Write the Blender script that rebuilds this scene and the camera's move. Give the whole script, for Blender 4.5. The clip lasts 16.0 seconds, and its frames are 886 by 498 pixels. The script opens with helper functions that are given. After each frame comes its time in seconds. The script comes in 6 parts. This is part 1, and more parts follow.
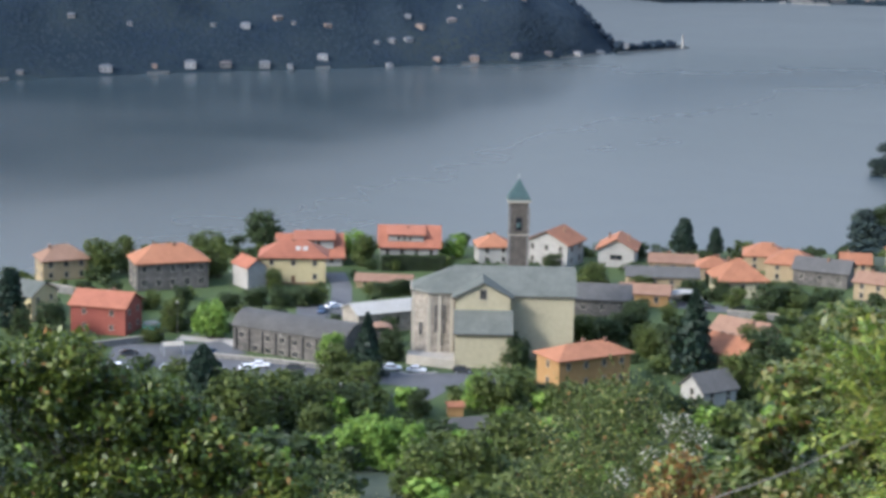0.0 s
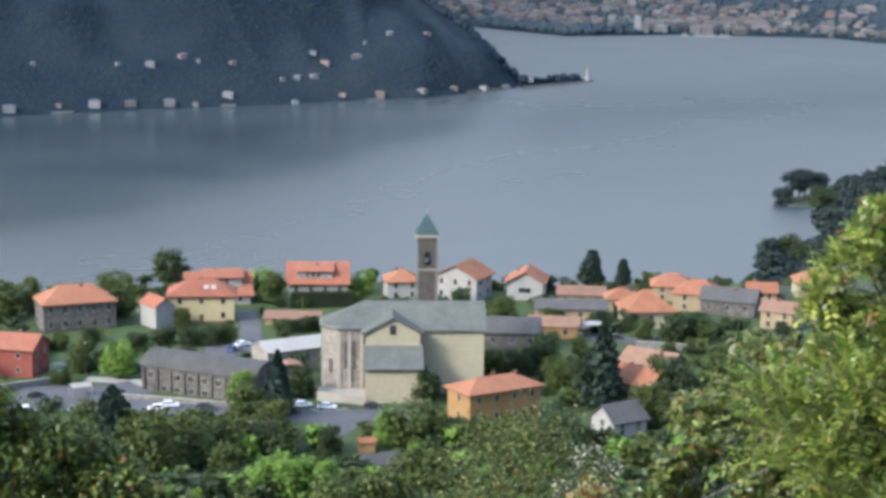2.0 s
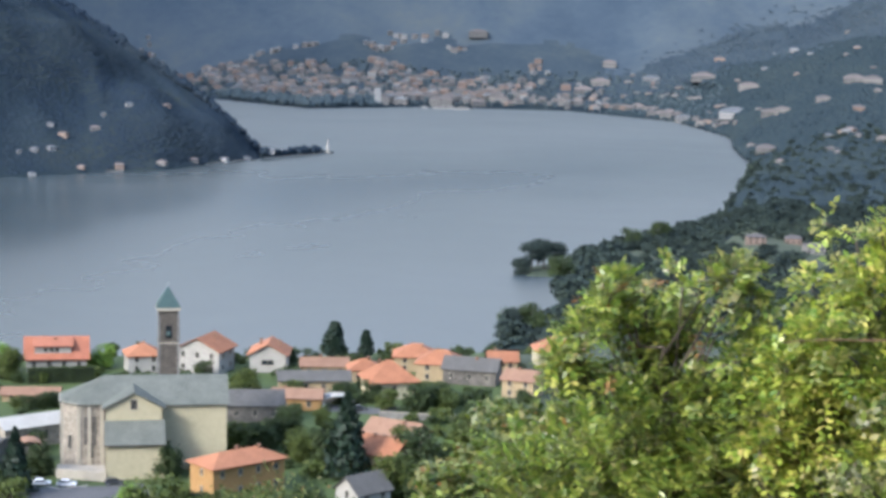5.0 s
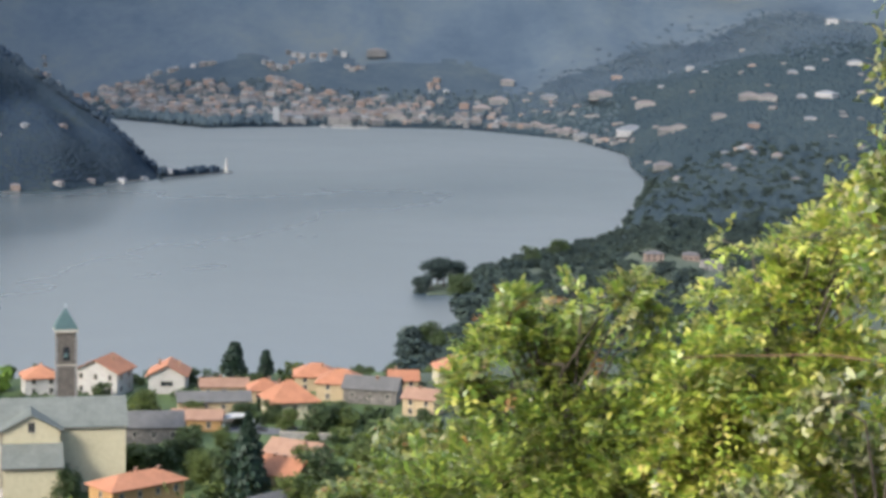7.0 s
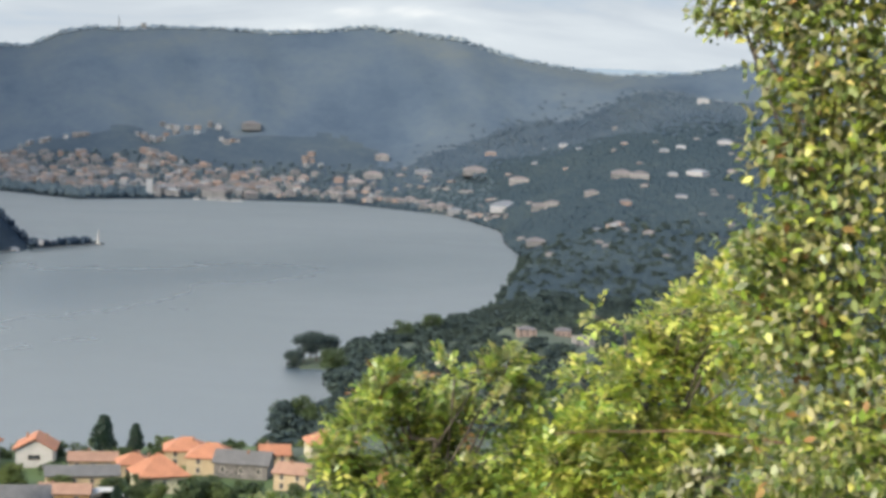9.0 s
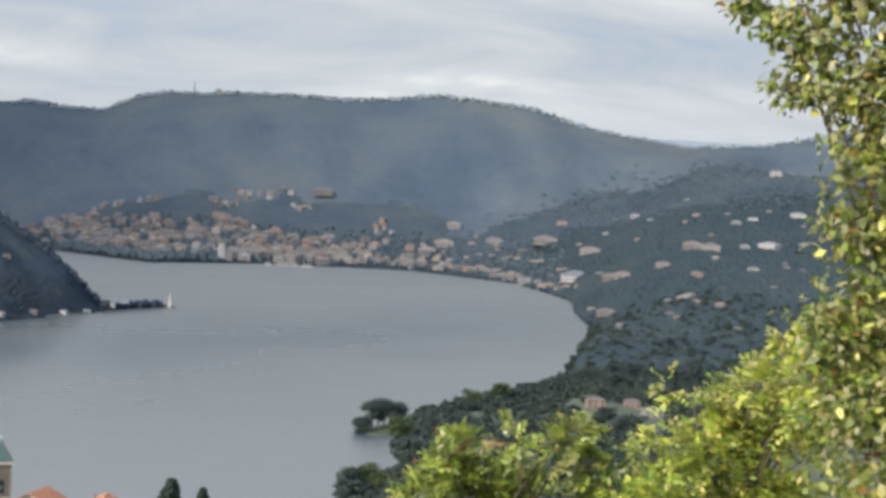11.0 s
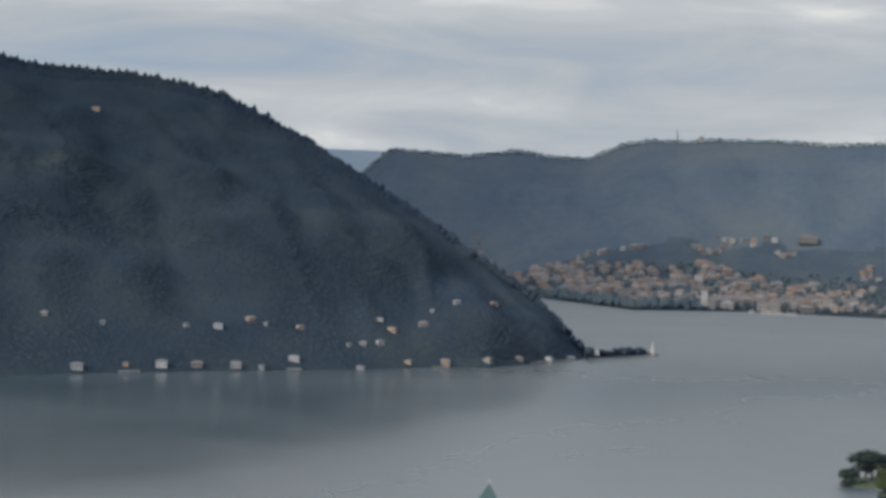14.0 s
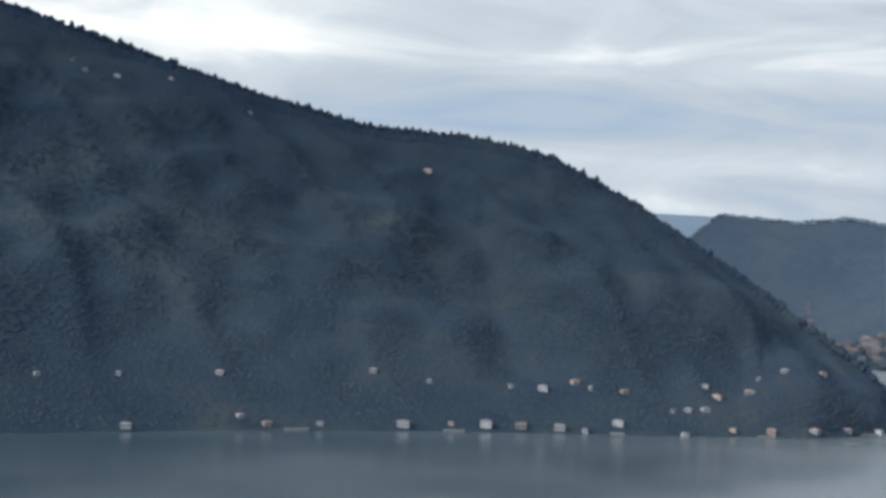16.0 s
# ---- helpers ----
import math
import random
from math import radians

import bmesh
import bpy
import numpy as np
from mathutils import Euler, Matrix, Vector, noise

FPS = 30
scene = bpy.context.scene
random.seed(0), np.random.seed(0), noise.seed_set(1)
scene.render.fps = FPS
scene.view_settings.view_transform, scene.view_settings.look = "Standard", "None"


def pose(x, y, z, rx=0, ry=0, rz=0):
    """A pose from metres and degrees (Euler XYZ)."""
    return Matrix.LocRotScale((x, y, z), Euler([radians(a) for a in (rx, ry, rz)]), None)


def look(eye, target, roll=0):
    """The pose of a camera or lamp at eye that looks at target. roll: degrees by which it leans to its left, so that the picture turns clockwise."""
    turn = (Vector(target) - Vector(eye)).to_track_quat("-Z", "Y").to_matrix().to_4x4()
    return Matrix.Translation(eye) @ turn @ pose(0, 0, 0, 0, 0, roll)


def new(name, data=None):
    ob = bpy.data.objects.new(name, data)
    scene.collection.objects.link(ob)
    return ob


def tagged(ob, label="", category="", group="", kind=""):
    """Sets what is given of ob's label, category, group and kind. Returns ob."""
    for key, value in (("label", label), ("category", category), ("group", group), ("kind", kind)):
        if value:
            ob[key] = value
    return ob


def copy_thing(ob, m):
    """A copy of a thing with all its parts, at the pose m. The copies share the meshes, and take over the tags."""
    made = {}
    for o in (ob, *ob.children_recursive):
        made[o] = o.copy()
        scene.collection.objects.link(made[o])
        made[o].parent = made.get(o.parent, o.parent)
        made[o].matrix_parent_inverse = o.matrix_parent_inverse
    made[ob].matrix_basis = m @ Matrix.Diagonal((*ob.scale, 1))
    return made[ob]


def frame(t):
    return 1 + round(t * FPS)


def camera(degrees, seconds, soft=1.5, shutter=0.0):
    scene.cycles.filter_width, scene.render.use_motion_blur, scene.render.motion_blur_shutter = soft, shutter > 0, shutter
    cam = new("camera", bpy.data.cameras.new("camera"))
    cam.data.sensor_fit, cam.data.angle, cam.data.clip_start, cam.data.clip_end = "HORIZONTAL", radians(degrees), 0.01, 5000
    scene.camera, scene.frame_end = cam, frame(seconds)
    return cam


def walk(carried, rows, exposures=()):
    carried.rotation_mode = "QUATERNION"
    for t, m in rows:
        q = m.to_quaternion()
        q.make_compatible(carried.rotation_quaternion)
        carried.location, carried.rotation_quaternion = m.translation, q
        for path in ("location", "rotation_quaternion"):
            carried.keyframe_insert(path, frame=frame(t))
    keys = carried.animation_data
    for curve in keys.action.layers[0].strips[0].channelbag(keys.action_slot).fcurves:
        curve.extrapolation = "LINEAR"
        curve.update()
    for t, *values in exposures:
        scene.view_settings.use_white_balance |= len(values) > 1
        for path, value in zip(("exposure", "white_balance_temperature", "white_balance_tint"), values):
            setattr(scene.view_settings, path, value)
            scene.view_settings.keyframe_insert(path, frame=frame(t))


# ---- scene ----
EYE = 290.0  # the camera stands this high over the lake
cam = camera(24.57, 16.0, soft=3.6)
# seconds, heading to the left of +y, pitch, roll
PATH = [
    (0.0, 0.000, -11.692, 1.203),
    (0.5, -0.461, -11.849, 1.014),
    (1.0, -1.329, -11.203, 1.205),
    (1.5, -2.078, -10.854, 0.950),
    (2.0, -2.606, -10.657, 0.754),
    (2.5, -3.773, -10.413, 0.739),
    (3.0, -4.559, -9.532, 0.922),
    (3.5, -5.885, -9.020, 0.763),
    (4.0, -7.581, -9.036, 1.059),
    (4.2, -8.077, -8.817, 1.185),
    (6.3, -11.721, -8.217, 1.281),
    (6.5, -11.783, -7.910, 1.193),
    (7.0, -12.755, -7.903, 1.447),
    (7.5, -13.087, -7.245, 1.211),
    (8.0, -14.461, -6.967, 1.704),
    (8.5, -16.003, -6.236, 1.676),
    (8.7, -16.437, -5.988, 2.247),
    (10.8, -14.734, -3.739, 3.128),
    (11.0, -14.193, -3.862, 3.094),
    (11.5, -12.517, -3.767, 3.044),
    (12.0, -10.042, -3.616, 3.007),
    (12.5, -7.465, -3.728, 3.213),
    (13.0, -5.722, -3.709, 2.522),
    (13.5, -3.086, -3.539, 2.362),
    (14.0, -0.581, -3.141, 2.179),
    (14.5, 2.843, -2.947, 1.939),
    (15.0, 6.226, -2.404, 1.459),
    (15.5, 7.637, -1.662, 2.622),
    (16.0, 8.680, -1.760, 2.999),
]


def at(az, r, z=0.0):
    """A place by its heading (degrees to the left of +y), its distance and its height."""
    a = radians(az)
    return Vector((-r * math.sin(a), r * math.cos(a), z))


def stance(yaw, pitch, roll):
    eye = Vector((0, 0, EYE))
    way = Vector((-math.sin(radians(yaw)) * math.cos(radians(pitch)), math.cos(radians(yaw)) * math.cos(radians(pitch)), math.sin(radians(pitch))))
    return look(eye, eye + way * 10, roll)


walk(cam, [(t, stance(y, p, r)) for t, y, p, r in PATH], exposures=[(0.0, 1.8, 5850, 10), (4.2, 2.03, 5850, 10), (6.3, 2.05, 6250, 10), (8.7, 2.06, 6600, 8), (10.8, 1.95, 6800, 10), (13.0, 1.64, 6750, 10), (14.0, 1.55, 6750, 10), (14.8, 1.74, 6650, 10), (16.0, 1.88, 6350, 8)])

# ---- world and sun ----
SUN_AZ, SUN_EL = 122.0, 34.0
world = bpy.data.worlds.new("sky")
scene.world = world
world.use_nodes = True
wn = world.node_tree
sky = wn.nodes.new("ShaderNodeTexSky")
sky.sky_type, sky.sun_disc = "NISHITA", False
sky.sun_elevation, sky.sun_rotation = radians(SUN_EL), radians(-SUN_AZ)
sky.air_density, sky.dust_density, sky.altitude = 1.2, 3.0, 500
wn.links.new(sky.outputs[0], wn.nodes["Background"].inputs[0])
wn.nodes["Background"].inputs[1].default_value = 0.15
sun_data = bpy.data.lights.new("sun", "SUN")
sun_data.energy, sun_data.angle, sun_data.color = 1.3, radians(10), (1.0, 0.95, 0.88)
sun = new("sun", sun_data)
sun.matrix_world = look(at(SUN_AZ, 100, 290 + 100 * math.tan(radians(SUN_EL))), (0, 0, 290))


# ---- materials ----
def node(nt, kind, links=(), **values):
    n = nt.nodes.new(kind)
    for k, v in values.items():
        n.inputs[k.replace("_", " ")].default_value = v
    for k, s in links:
        nt.links.new(s, n.inputs[k])
    return n


def ramp(nt, fac, *stops):
    n = nt.nodes.new("ShaderNodeValToRGB")
    els = n.color_ramp.elements
    while len(els) < len(stops):
        els.new(0.5)
    for e, (p, c) in zip(els, stops):
        e.position, e.color = p, (*c, 1)
    nt.links.new(fac, n.inputs[0])
    return n


def blank(name):
    m = bpy.data.materials.new(name)
    m.use_nodes = True
    nt = m.node_tree
    return m, nt, nt.nodes["Principled BSDF"], nt.nodes["Material Output"]


def mottled(name, dark, light, scale=1.0, rough=0.9, bump=0.0, fine=8.0, spec=0.3, vary=0.0):
    """A surface with large stains and a fine grain, in object space; vary: spread from piece to piece."""
    m, nt, b, out = blank(name)
    co = nt.nodes.new("ShaderNodeTexCoord").outputs["Object"]
    n1 = node(nt, "ShaderNodeTexNoise", [("Vector", co)], Scale=scale, Detail=5.0, Roughness=0.6)
    n2 = node(nt, "ShaderNodeTexNoise", [("Vector", co)], Scale=scale * fine, Detail=3.0)
    mix = node(nt, "ShaderNodeMath", [(0, n1.outputs[0]), (1, n2.outputs[0])])
    half = node(nt, "ShaderNodeMath", [(0, mix.outputs[0])])
    half.operation = "MULTIPLY"
    half.inputs[1].default_value = 0.5
    fac = half.outputs[0]
    if vary:
        rnd = nt.nodes.new("ShaderNodeObjectInfo").outputs["Random"]
        sh = node(nt, "ShaderNodeMath", [(0, rnd)])
        sh.operation = "MULTIPLY_ADD"
        sh.inputs[1].default_value, sh.inputs[2].default_value = vary, -vary / 2
        ad = node(nt, "ShaderNodeMath", [(0, fac), (1, sh.outputs[0])])
        fac = ad.outputs[0]
    col = ramp(nt, fac, (0.32, dark), (0.68, light))
    nt.links.new(col.outputs[0], b.inputs["Base Color"])
    b.inputs["Roughness"].default_value = rough
    b.inputs["Specular IOR Level"].default_value = spec
    if bump:
        bp = node(nt, "ShaderNodeBump", [("Height", n2.outputs[0])], Strength=bump, Distance=0.05)
        nt.links.new(bp.outputs[0], b.inputs["Normal"])
    return m


def foliage(name, *cols, translucent=0.35, rough=0.55, big=0.15, spec=0.25, spread=1.0):
    """Leaves: each island takes its own colour, with large patches over it."""
    m, nt, b, out = blank(name)
    rnd = nt.nodes.new("ShaderNodeNewGeometry").outputs["Random Per Island"]
    co = nt.nodes.new("ShaderNodeTexCoord").outputs["Object"]
    n = node(nt, "ShaderNodeTexNoise", [("Vector", co)], Scale=big, Detail=4.0)
    own = node(nt, "ShaderNodeMapRange", [("Value", rnd)])
    own.inputs[3].default_value, own.inputs[4].default_value = 0.5 - spread / 2, 0.5 + spread / 2
    a = node(nt, "ShaderNodeMath", [(0, n.outputs[0]), (1, own.outputs[0])])
    h = node(nt, "ShaderNodeMath", [(0, a.outputs[0])])
    h.operation, h.inputs[1].default_value = "MULTIPLY", 0.5
    k = len(cols) - 1
    c = ramp(nt, h.outputs[0], *[(0.2 + 0.6 * i / k, col) for i, col in enumerate(cols)])
    nt.links.new(c.outputs[0], b.inputs["Base Color"])
    b.inputs["Roughness"].default_value = rough
    b.inputs["Specular IOR Level"].default_value = spec
    if translucent:
        tr = node(nt, "ShaderNodeBsdfTranslucent", [("Color", c.outputs[0])])
        mx = node(nt, "ShaderNodeMixShader", [(1, b.outputs[0]), (2, tr.outputs[0])], Fac=translucent)
        nt.links.new(mx.outputs[0], out.inputs[0])
    return m


def hillside(name, stops, scale, stretch=(1, 1, 1), rough=0.95):
    """Wooded slopes far away, haze tint in the stops: broad patches of different woods with a finer mottle over them.
    """
    m, nt, b, out = blank(name)
    co = nt.nodes.new("ShaderNodeTexCoord").outputs["Object"]
    mp = node(nt, "ShaderNodeMapping", [("Vector", co)])
    mp.inputs["Scale"].default_value = stretch
    n1 = node(nt, "ShaderNodeTexNoise", [("Vector", mp.outputs[0])], Scale=scale, Detail=6.0, Roughness=0.6, Distortion=0.4)
    n2 = node(nt, "ShaderNodeTexNoise", [("Vector", co)], Scale=scale * 14, Detail=4.0, Roughness=0.7)
    mx = node(nt, "ShaderNodeMath", [(0, n2.outputs[0]), (2, n1.outputs[0])])
    mx.operation, mx.inputs[1].default_value = "MULTIPLY_ADD", 0.35
    k = len(stops) - 1
    c = ramp(nt, mx.outputs[0], *[(0.5 + 0.36 * i / k, q) for i, q in enumerate(stops)])
    nt.links.new(c.outputs[0], b.inputs["Base Color"])
    b.inputs["Roughness"].default_value = rough
    b.inputs["Specular IOR Level"].default_value = 0.0
    return m


M = {}
M["soil"] = mottled("woodland_floor", (0.022, 0.031, 0.018), (0.04, 0.052, 0.03), 0.02, fine=20)
# mountain floor: blue of the air in between is mixed into its colour
M["bank"] = hillside("haze_tinted_mountain_floor", [(0.013, 0.02, 0.027), (0.018, 0.026, 0.032), (0.027, 0.034, 0.034)], 0.006)
M["grass"] = mottled("grass", (0.026, 0.046, 0.011), (0.055, 0.08, 0.022), 0.06, fine=14)
# far hillside, foothill and plain: haze painted in as paler, bluer tones
M["far_floor"] = hillside("haze_tinted_hillside", [(0.036, 0.05, 0.068), (0.043, 0.058, 0.075), (0.052, 0.066, 0.079), (0.063, 0.073, 0.077)], 0.0035)
M["foothill"] = hillside("haze_tinted_foothill", [(0.026, 0.037, 0.05), (0.034, 0.046, 0.058), (0.046, 0.058, 0.063)], 0.006)
M["plain"] = mottled("haze_tinted_plain", (0.13, 0.17, 0.205), (0.16, 0.195, 0.225), 0.002, fine=6, spec=0.0)
M["asphalt"] = mottled("asphalt", (0.0533, 0.0533, 0.0574), (0.0984, 0.0984, 0.1), 0.15, fine=12)
M["paving"] = mottled("pale_paving", (0.213, 0.197, 0.172), (0.328, 0.303, 0.271), 0.3)
M["plaster_cream"] = mottled("cream_plaster", (0.279, 0.25, 0.164), (0.353, 0.316, 0.213), 0.12, fine=9)
M["plaster_yellow"] = mottled("yellow_plaster", (0.312, 0.262, 0.139), (0.385, 0.328, 0.189), 0.2)
M["plaster_white"] = mottled("white_plaster", (0.2, 0.19, 0.172), (0.3, 0.288, 0.262), 0.2)
M["plaster_red"] = mottled("brick_red_plaster", (0.164, 0.0451, 0.0328), (0.23, 0.0697, 0.0492), 0.2)
M["plaster_orange"] = mottled("orange_plaster", (0.213, 0.123, 0.0451), (0.279, 0.164, 0.0697), 0.2)
M["plaster_tan"] = mottled("tan_plaster", (0.205, 0.156, 0.0902), (0.295, 0.23, 0.139), 0.2)
M["plaster_old"] = mottled("weathered_grey_plaster", (0.035, 0.033, 0.03), (0.14, 0.128, 0.113), 0.25, fine=5, bump=0.3)
M["plaster_apse"] = mottled("worn_beige_render", (0.123, 0.108, 0.0886), (0.295, 0.262, 0.213), 0.3, fine=4)
M["stone"] = mottled("tower_stone", (0.05, 0.043, 0.036), (0.105, 0.091, 0.075), 0.8, fine=4, bump=0.5)
M["stone_grey"] = mottled("grey_rubble_stone", (0.082, 0.0779, 0.0738), (0.197, 0.189, 0.172), 0.5, fine=4, bump=0.5)
M["tile_red"] = mottled("red_clay_tile", (0.17, 0.06, 0.034), (0.28, 0.107, 0.063), 0.3, fine=6, vary=0.2)
M["tile_orange"] = mottled("orange_clay_tile", (0.18, 0.074, 0.038), (0.29, 0.125, 0.066), 0.3, fine=6, vary=0.2)
M["tile_brown"] = mottled("brown_clay_tile", (0.14, 0.078, 0.05), (0.22, 0.13, 0.085), 0.3, fine=6, vary=0.2)
M["slate"] = mottled("grey_stone_slate", (0.062, 0.068, 0.058), (0.112, 0.117, 0.101), 0.3, fine=8, vary=0.2)
M["slate_dark"] = mottled("dark_fibre_cement", (0.0476, 0.0459, 0.0426), (0.0902, 0.0861, 0.0795), 0.3, fine=8, vary=0.15)
M["roof_pale"] = mottled("pale_sheet_roof", (0.25, 0.24, 0.215), (0.33, 0.315, 0.285), 0.2)
M["copper"] = mottled("verdigris_copper", (0.022, 0.043, 0.042), (0.042, 0.075, 0.071), 0.8, rough=0.6)
M["trim"] = mottled("stone_trim", (0.246, 0.221, 0.18), (0.344, 0.312, 0.254), 0.5)
M["wood"] = mottled("brown_timber", (0.08, 0.045, 0.025), (0.15, 0.09, 0.05), 1.0)
M["bark"] = mottled("bark", (0.05, 0.04, 0.03), (0.12, 0.1, 0.08), 2.0, bump=0.5)
M["metal"] = mottled("galvanised_steel", (0.3, 0.31, 0.32), (0.4, 0.41, 0.42), 2.0, rough=0.5)
M["rubber"] = mottled("black_rubber", (0.015, 0.015, 0.015), (0.03, 0.03, 0.03), 2.0)
M["car_white"] = mottled("white_car_paint", (0.74, 0.75, 0.76), (0.8, 0.8, 0.8), 0.5, rough=0.25, spec=0.5)
M["car_dark"] = mottled("dark_grey_car_paint", (0.03, 0.035, 0.04), (0.05, 0.055, 0.06), 0.5, rough=0.25, spec=0.5)
M["car_blue"] = mottled("blue_car_paint", (0.05, 0.09, 0.16), (0.07, 0.12, 0.2), 0.5, rough=0.25, spec=0.5)
M["turquoise"] = mottled("turquoise_pool_cover", (0.1, 0.42, 0.42), (0.2, 0.55, 0.52), 0.5, rough=0.5)
M["green_net"] = mottled("green_netting", (0.03, 0.12, 0.09), (0.05, 0.17, 0.12), 1.0)
M["glass"] = mottled("dark_window_glass", (0.012, 0.014, 0.017), (0.025, 0.028, 0.032), 0.6, rough=0.12, spec=0.5)
M["shutter"] = mottled("dark_brown_shutter", (0.035, 0.022, 0.014), (0.06, 0.04, 0.025), 1.0)
M["rock"] = mottled("shore_rock", (0.08, 0.078, 0.072), (0.17, 0.165, 0.152), 0.05, fine=8)
# walls and roofs across the lake: colours greyed to stand for haze
M["far_white"] = mottled("haze_greyed_white_wall", (0.115, 0.116, 0.118), (0.22, 0.217, 0.21), 0.05, vary=0.5)
M["far_cream"] = mottled("haze_greyed_cream_wall", (0.082, 0.08, 0.078), (0.148, 0.14, 0.13), 0.05, vary=0.5)
M["far_ochre"] = mottled("haze_greyed_ochre_wall", (0.13, 0.095, 0.078), (0.2, 0.15, 0.118), 0.05, vary=0.5)
M["far_roof"] = mottled("haze_greyed_tile_roof", (0.068, 0.062, 0.062), (0.12, 0.1, 0.094), 0.05, vary=0.5)
M["far_slate"] = mottled("haze_greyed_slate_roof", (0.07, 0.076, 0.086), (0.12, 0.125, 0.133), 0.05, vary=0.5)
# mountain and distant woods: haze painted in as blue and grey
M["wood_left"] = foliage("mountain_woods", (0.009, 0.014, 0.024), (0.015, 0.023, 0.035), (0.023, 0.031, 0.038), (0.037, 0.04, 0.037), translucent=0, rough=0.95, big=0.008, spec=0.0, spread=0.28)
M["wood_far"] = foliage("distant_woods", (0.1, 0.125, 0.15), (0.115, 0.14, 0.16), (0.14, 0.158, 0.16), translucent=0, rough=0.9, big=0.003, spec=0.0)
M["wood_right"] = foliage("bank_woods", (0.014, 0.022, 0.023), (0.022, 0.033, 0.03), (0.04, 0.053, 0.038), translucent=0, rough=0.8, big=0.006, spec=0.1)
# bank, foothill and town trees repeat the woods with more haze in the colour
M["wood_bank"] = foliage("haze_tinted_bank_woods", (0.016, 0.024, 0.031), (0.023, 0.033, 0.039), (0.036, 0.046, 0.045), translucent=0, rough=0.95, big=0.006, spec=0.0, spread=0.35)
M["wood_foot"] = foliage("haze_tinted_foothill_woods", (0.026, 0.037, 0.05), (0.034, 0.046, 0.058), (0.046, 0.058, 0.063), translucent=0, rough=0.95, big=0.006, spec=0.0, spread=0.4)
M["wood_town"] = foliage("haze_tinted_park_trees", (0.03, 0.042, 0.052), (0.04, 0.054, 0.062), (0.056, 0.068, 0.068), translucent=0, rough=0.95, big=0.006, spec=0.0, spread=0.4)
M["leaf_dark"] = foliage("dark_leaves", (0.022, 0.036, 0.013), (0.037, 0.056, 0.018), (0.06, 0.084, 0.025))
M["leaf_mid"] = foliage("green_leaves", (0.036, 0.054, 0.013), (0.067, 0.09, 0.02), (0.112, 0.132, 0.03))
M["leaf_bright"] = foliage("bright_leaves", (0.095, 0.17, 0.028), (0.15, 0.245, 0.04), (0.215, 0.3, 0.055))
M["leaf_fore"] = foliage("autumn_turning_leaves", (0.1, 0.145, 0.04), (0.19, 0.235, 0.06), (0.29, 0.3, 0.085), (0.44, 0.38, 0.18), translucent=0.5, big=0.5, rough=0.36, spec=0.5)
M["leaf_locust"] = foliage("yellow_green_leaves", (0.1, 0.19, 0.03), (0.265, 0.35, 0.045), (0.43, 0.46, 0.075), (0.62, 0.5, 0.18), translucent=0.42, big=0.5, rough=0.36, spec=0.5)
M["leaf_bush"] = foliage("olive_green_bush_leaves", (0.05, 0.077, 0.022), (0.112, 0.143, 0.04), (0.185, 0.2, 0.06), (0.29, 0.22, 0.09), translucent=0.42, big=0.9, rough=0.34, spec=0.5, spread=0.8)
M["leaf_fern"] = foliage("fresh_green_fern_leaves", (0.05, 0.1, 0.018), (0.145, 0.22, 0.035), (0.275, 0.33, 0.052), (0.4, 0.34, 0.1), translucent=0.42, big=0.9, rough=0.34, spec=0.5, spread=0.8)
M["leaf_pale"] = foliage("pale_silvery_leaves", (0.15, 0.155, 0.07), (0.22, 0.215, 0.105), (0.31, 0.29, 0.17), translucent=0.3, big=0.9, rough=0.4, spec=0.4)
M["leaf_left"] = foliage("olive_leaves", (0.018, 0.034, 0.006), (0.05, 0.08, 0.011), (0.12, 0.155, 0.02), (0.19, 0.17, 0.03), translucent=0.3, big=0.7, rough=0.45, spec=0.4, spread=0.6)
M["flower"] = foliage("white_flower_heads", (0.35, 0.33, 0.26), (0.5, 0.48, 0.4), (0.6, 0.58, 0.52))
M["leaf_rust"] = foliage("rusty_leaves", (0.15, 0.07, 0.025), (0.23, 0.12, 0.04), (0.3, 0.19, 0.06))
M["leaf_conifer"] = foliage("conifer_needles", (0.008, 0.018, 0.012), (0.013, 0.028, 0.016), (0.02, 0.038, 0.02), translucent=0.1)

# lake water: dark body, IOR set above real water to brighten it, ruffled by wind in broad streaks
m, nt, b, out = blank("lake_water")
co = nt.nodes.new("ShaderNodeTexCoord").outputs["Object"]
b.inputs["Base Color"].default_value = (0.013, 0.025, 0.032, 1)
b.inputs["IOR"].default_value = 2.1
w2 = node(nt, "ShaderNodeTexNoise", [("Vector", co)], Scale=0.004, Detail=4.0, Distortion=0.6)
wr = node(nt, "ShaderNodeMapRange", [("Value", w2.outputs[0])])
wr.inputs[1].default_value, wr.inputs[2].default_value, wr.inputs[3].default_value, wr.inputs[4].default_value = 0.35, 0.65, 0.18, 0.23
# smoother by the steep shore, rougher in the open and far off to brighten it
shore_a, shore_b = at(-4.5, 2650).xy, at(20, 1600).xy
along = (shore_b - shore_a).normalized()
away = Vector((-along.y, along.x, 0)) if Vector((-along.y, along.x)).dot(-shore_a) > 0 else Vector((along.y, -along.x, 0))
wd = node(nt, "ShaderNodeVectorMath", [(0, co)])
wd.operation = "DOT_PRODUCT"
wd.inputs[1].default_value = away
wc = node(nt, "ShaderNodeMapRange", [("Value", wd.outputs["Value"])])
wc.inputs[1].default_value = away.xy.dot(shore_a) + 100
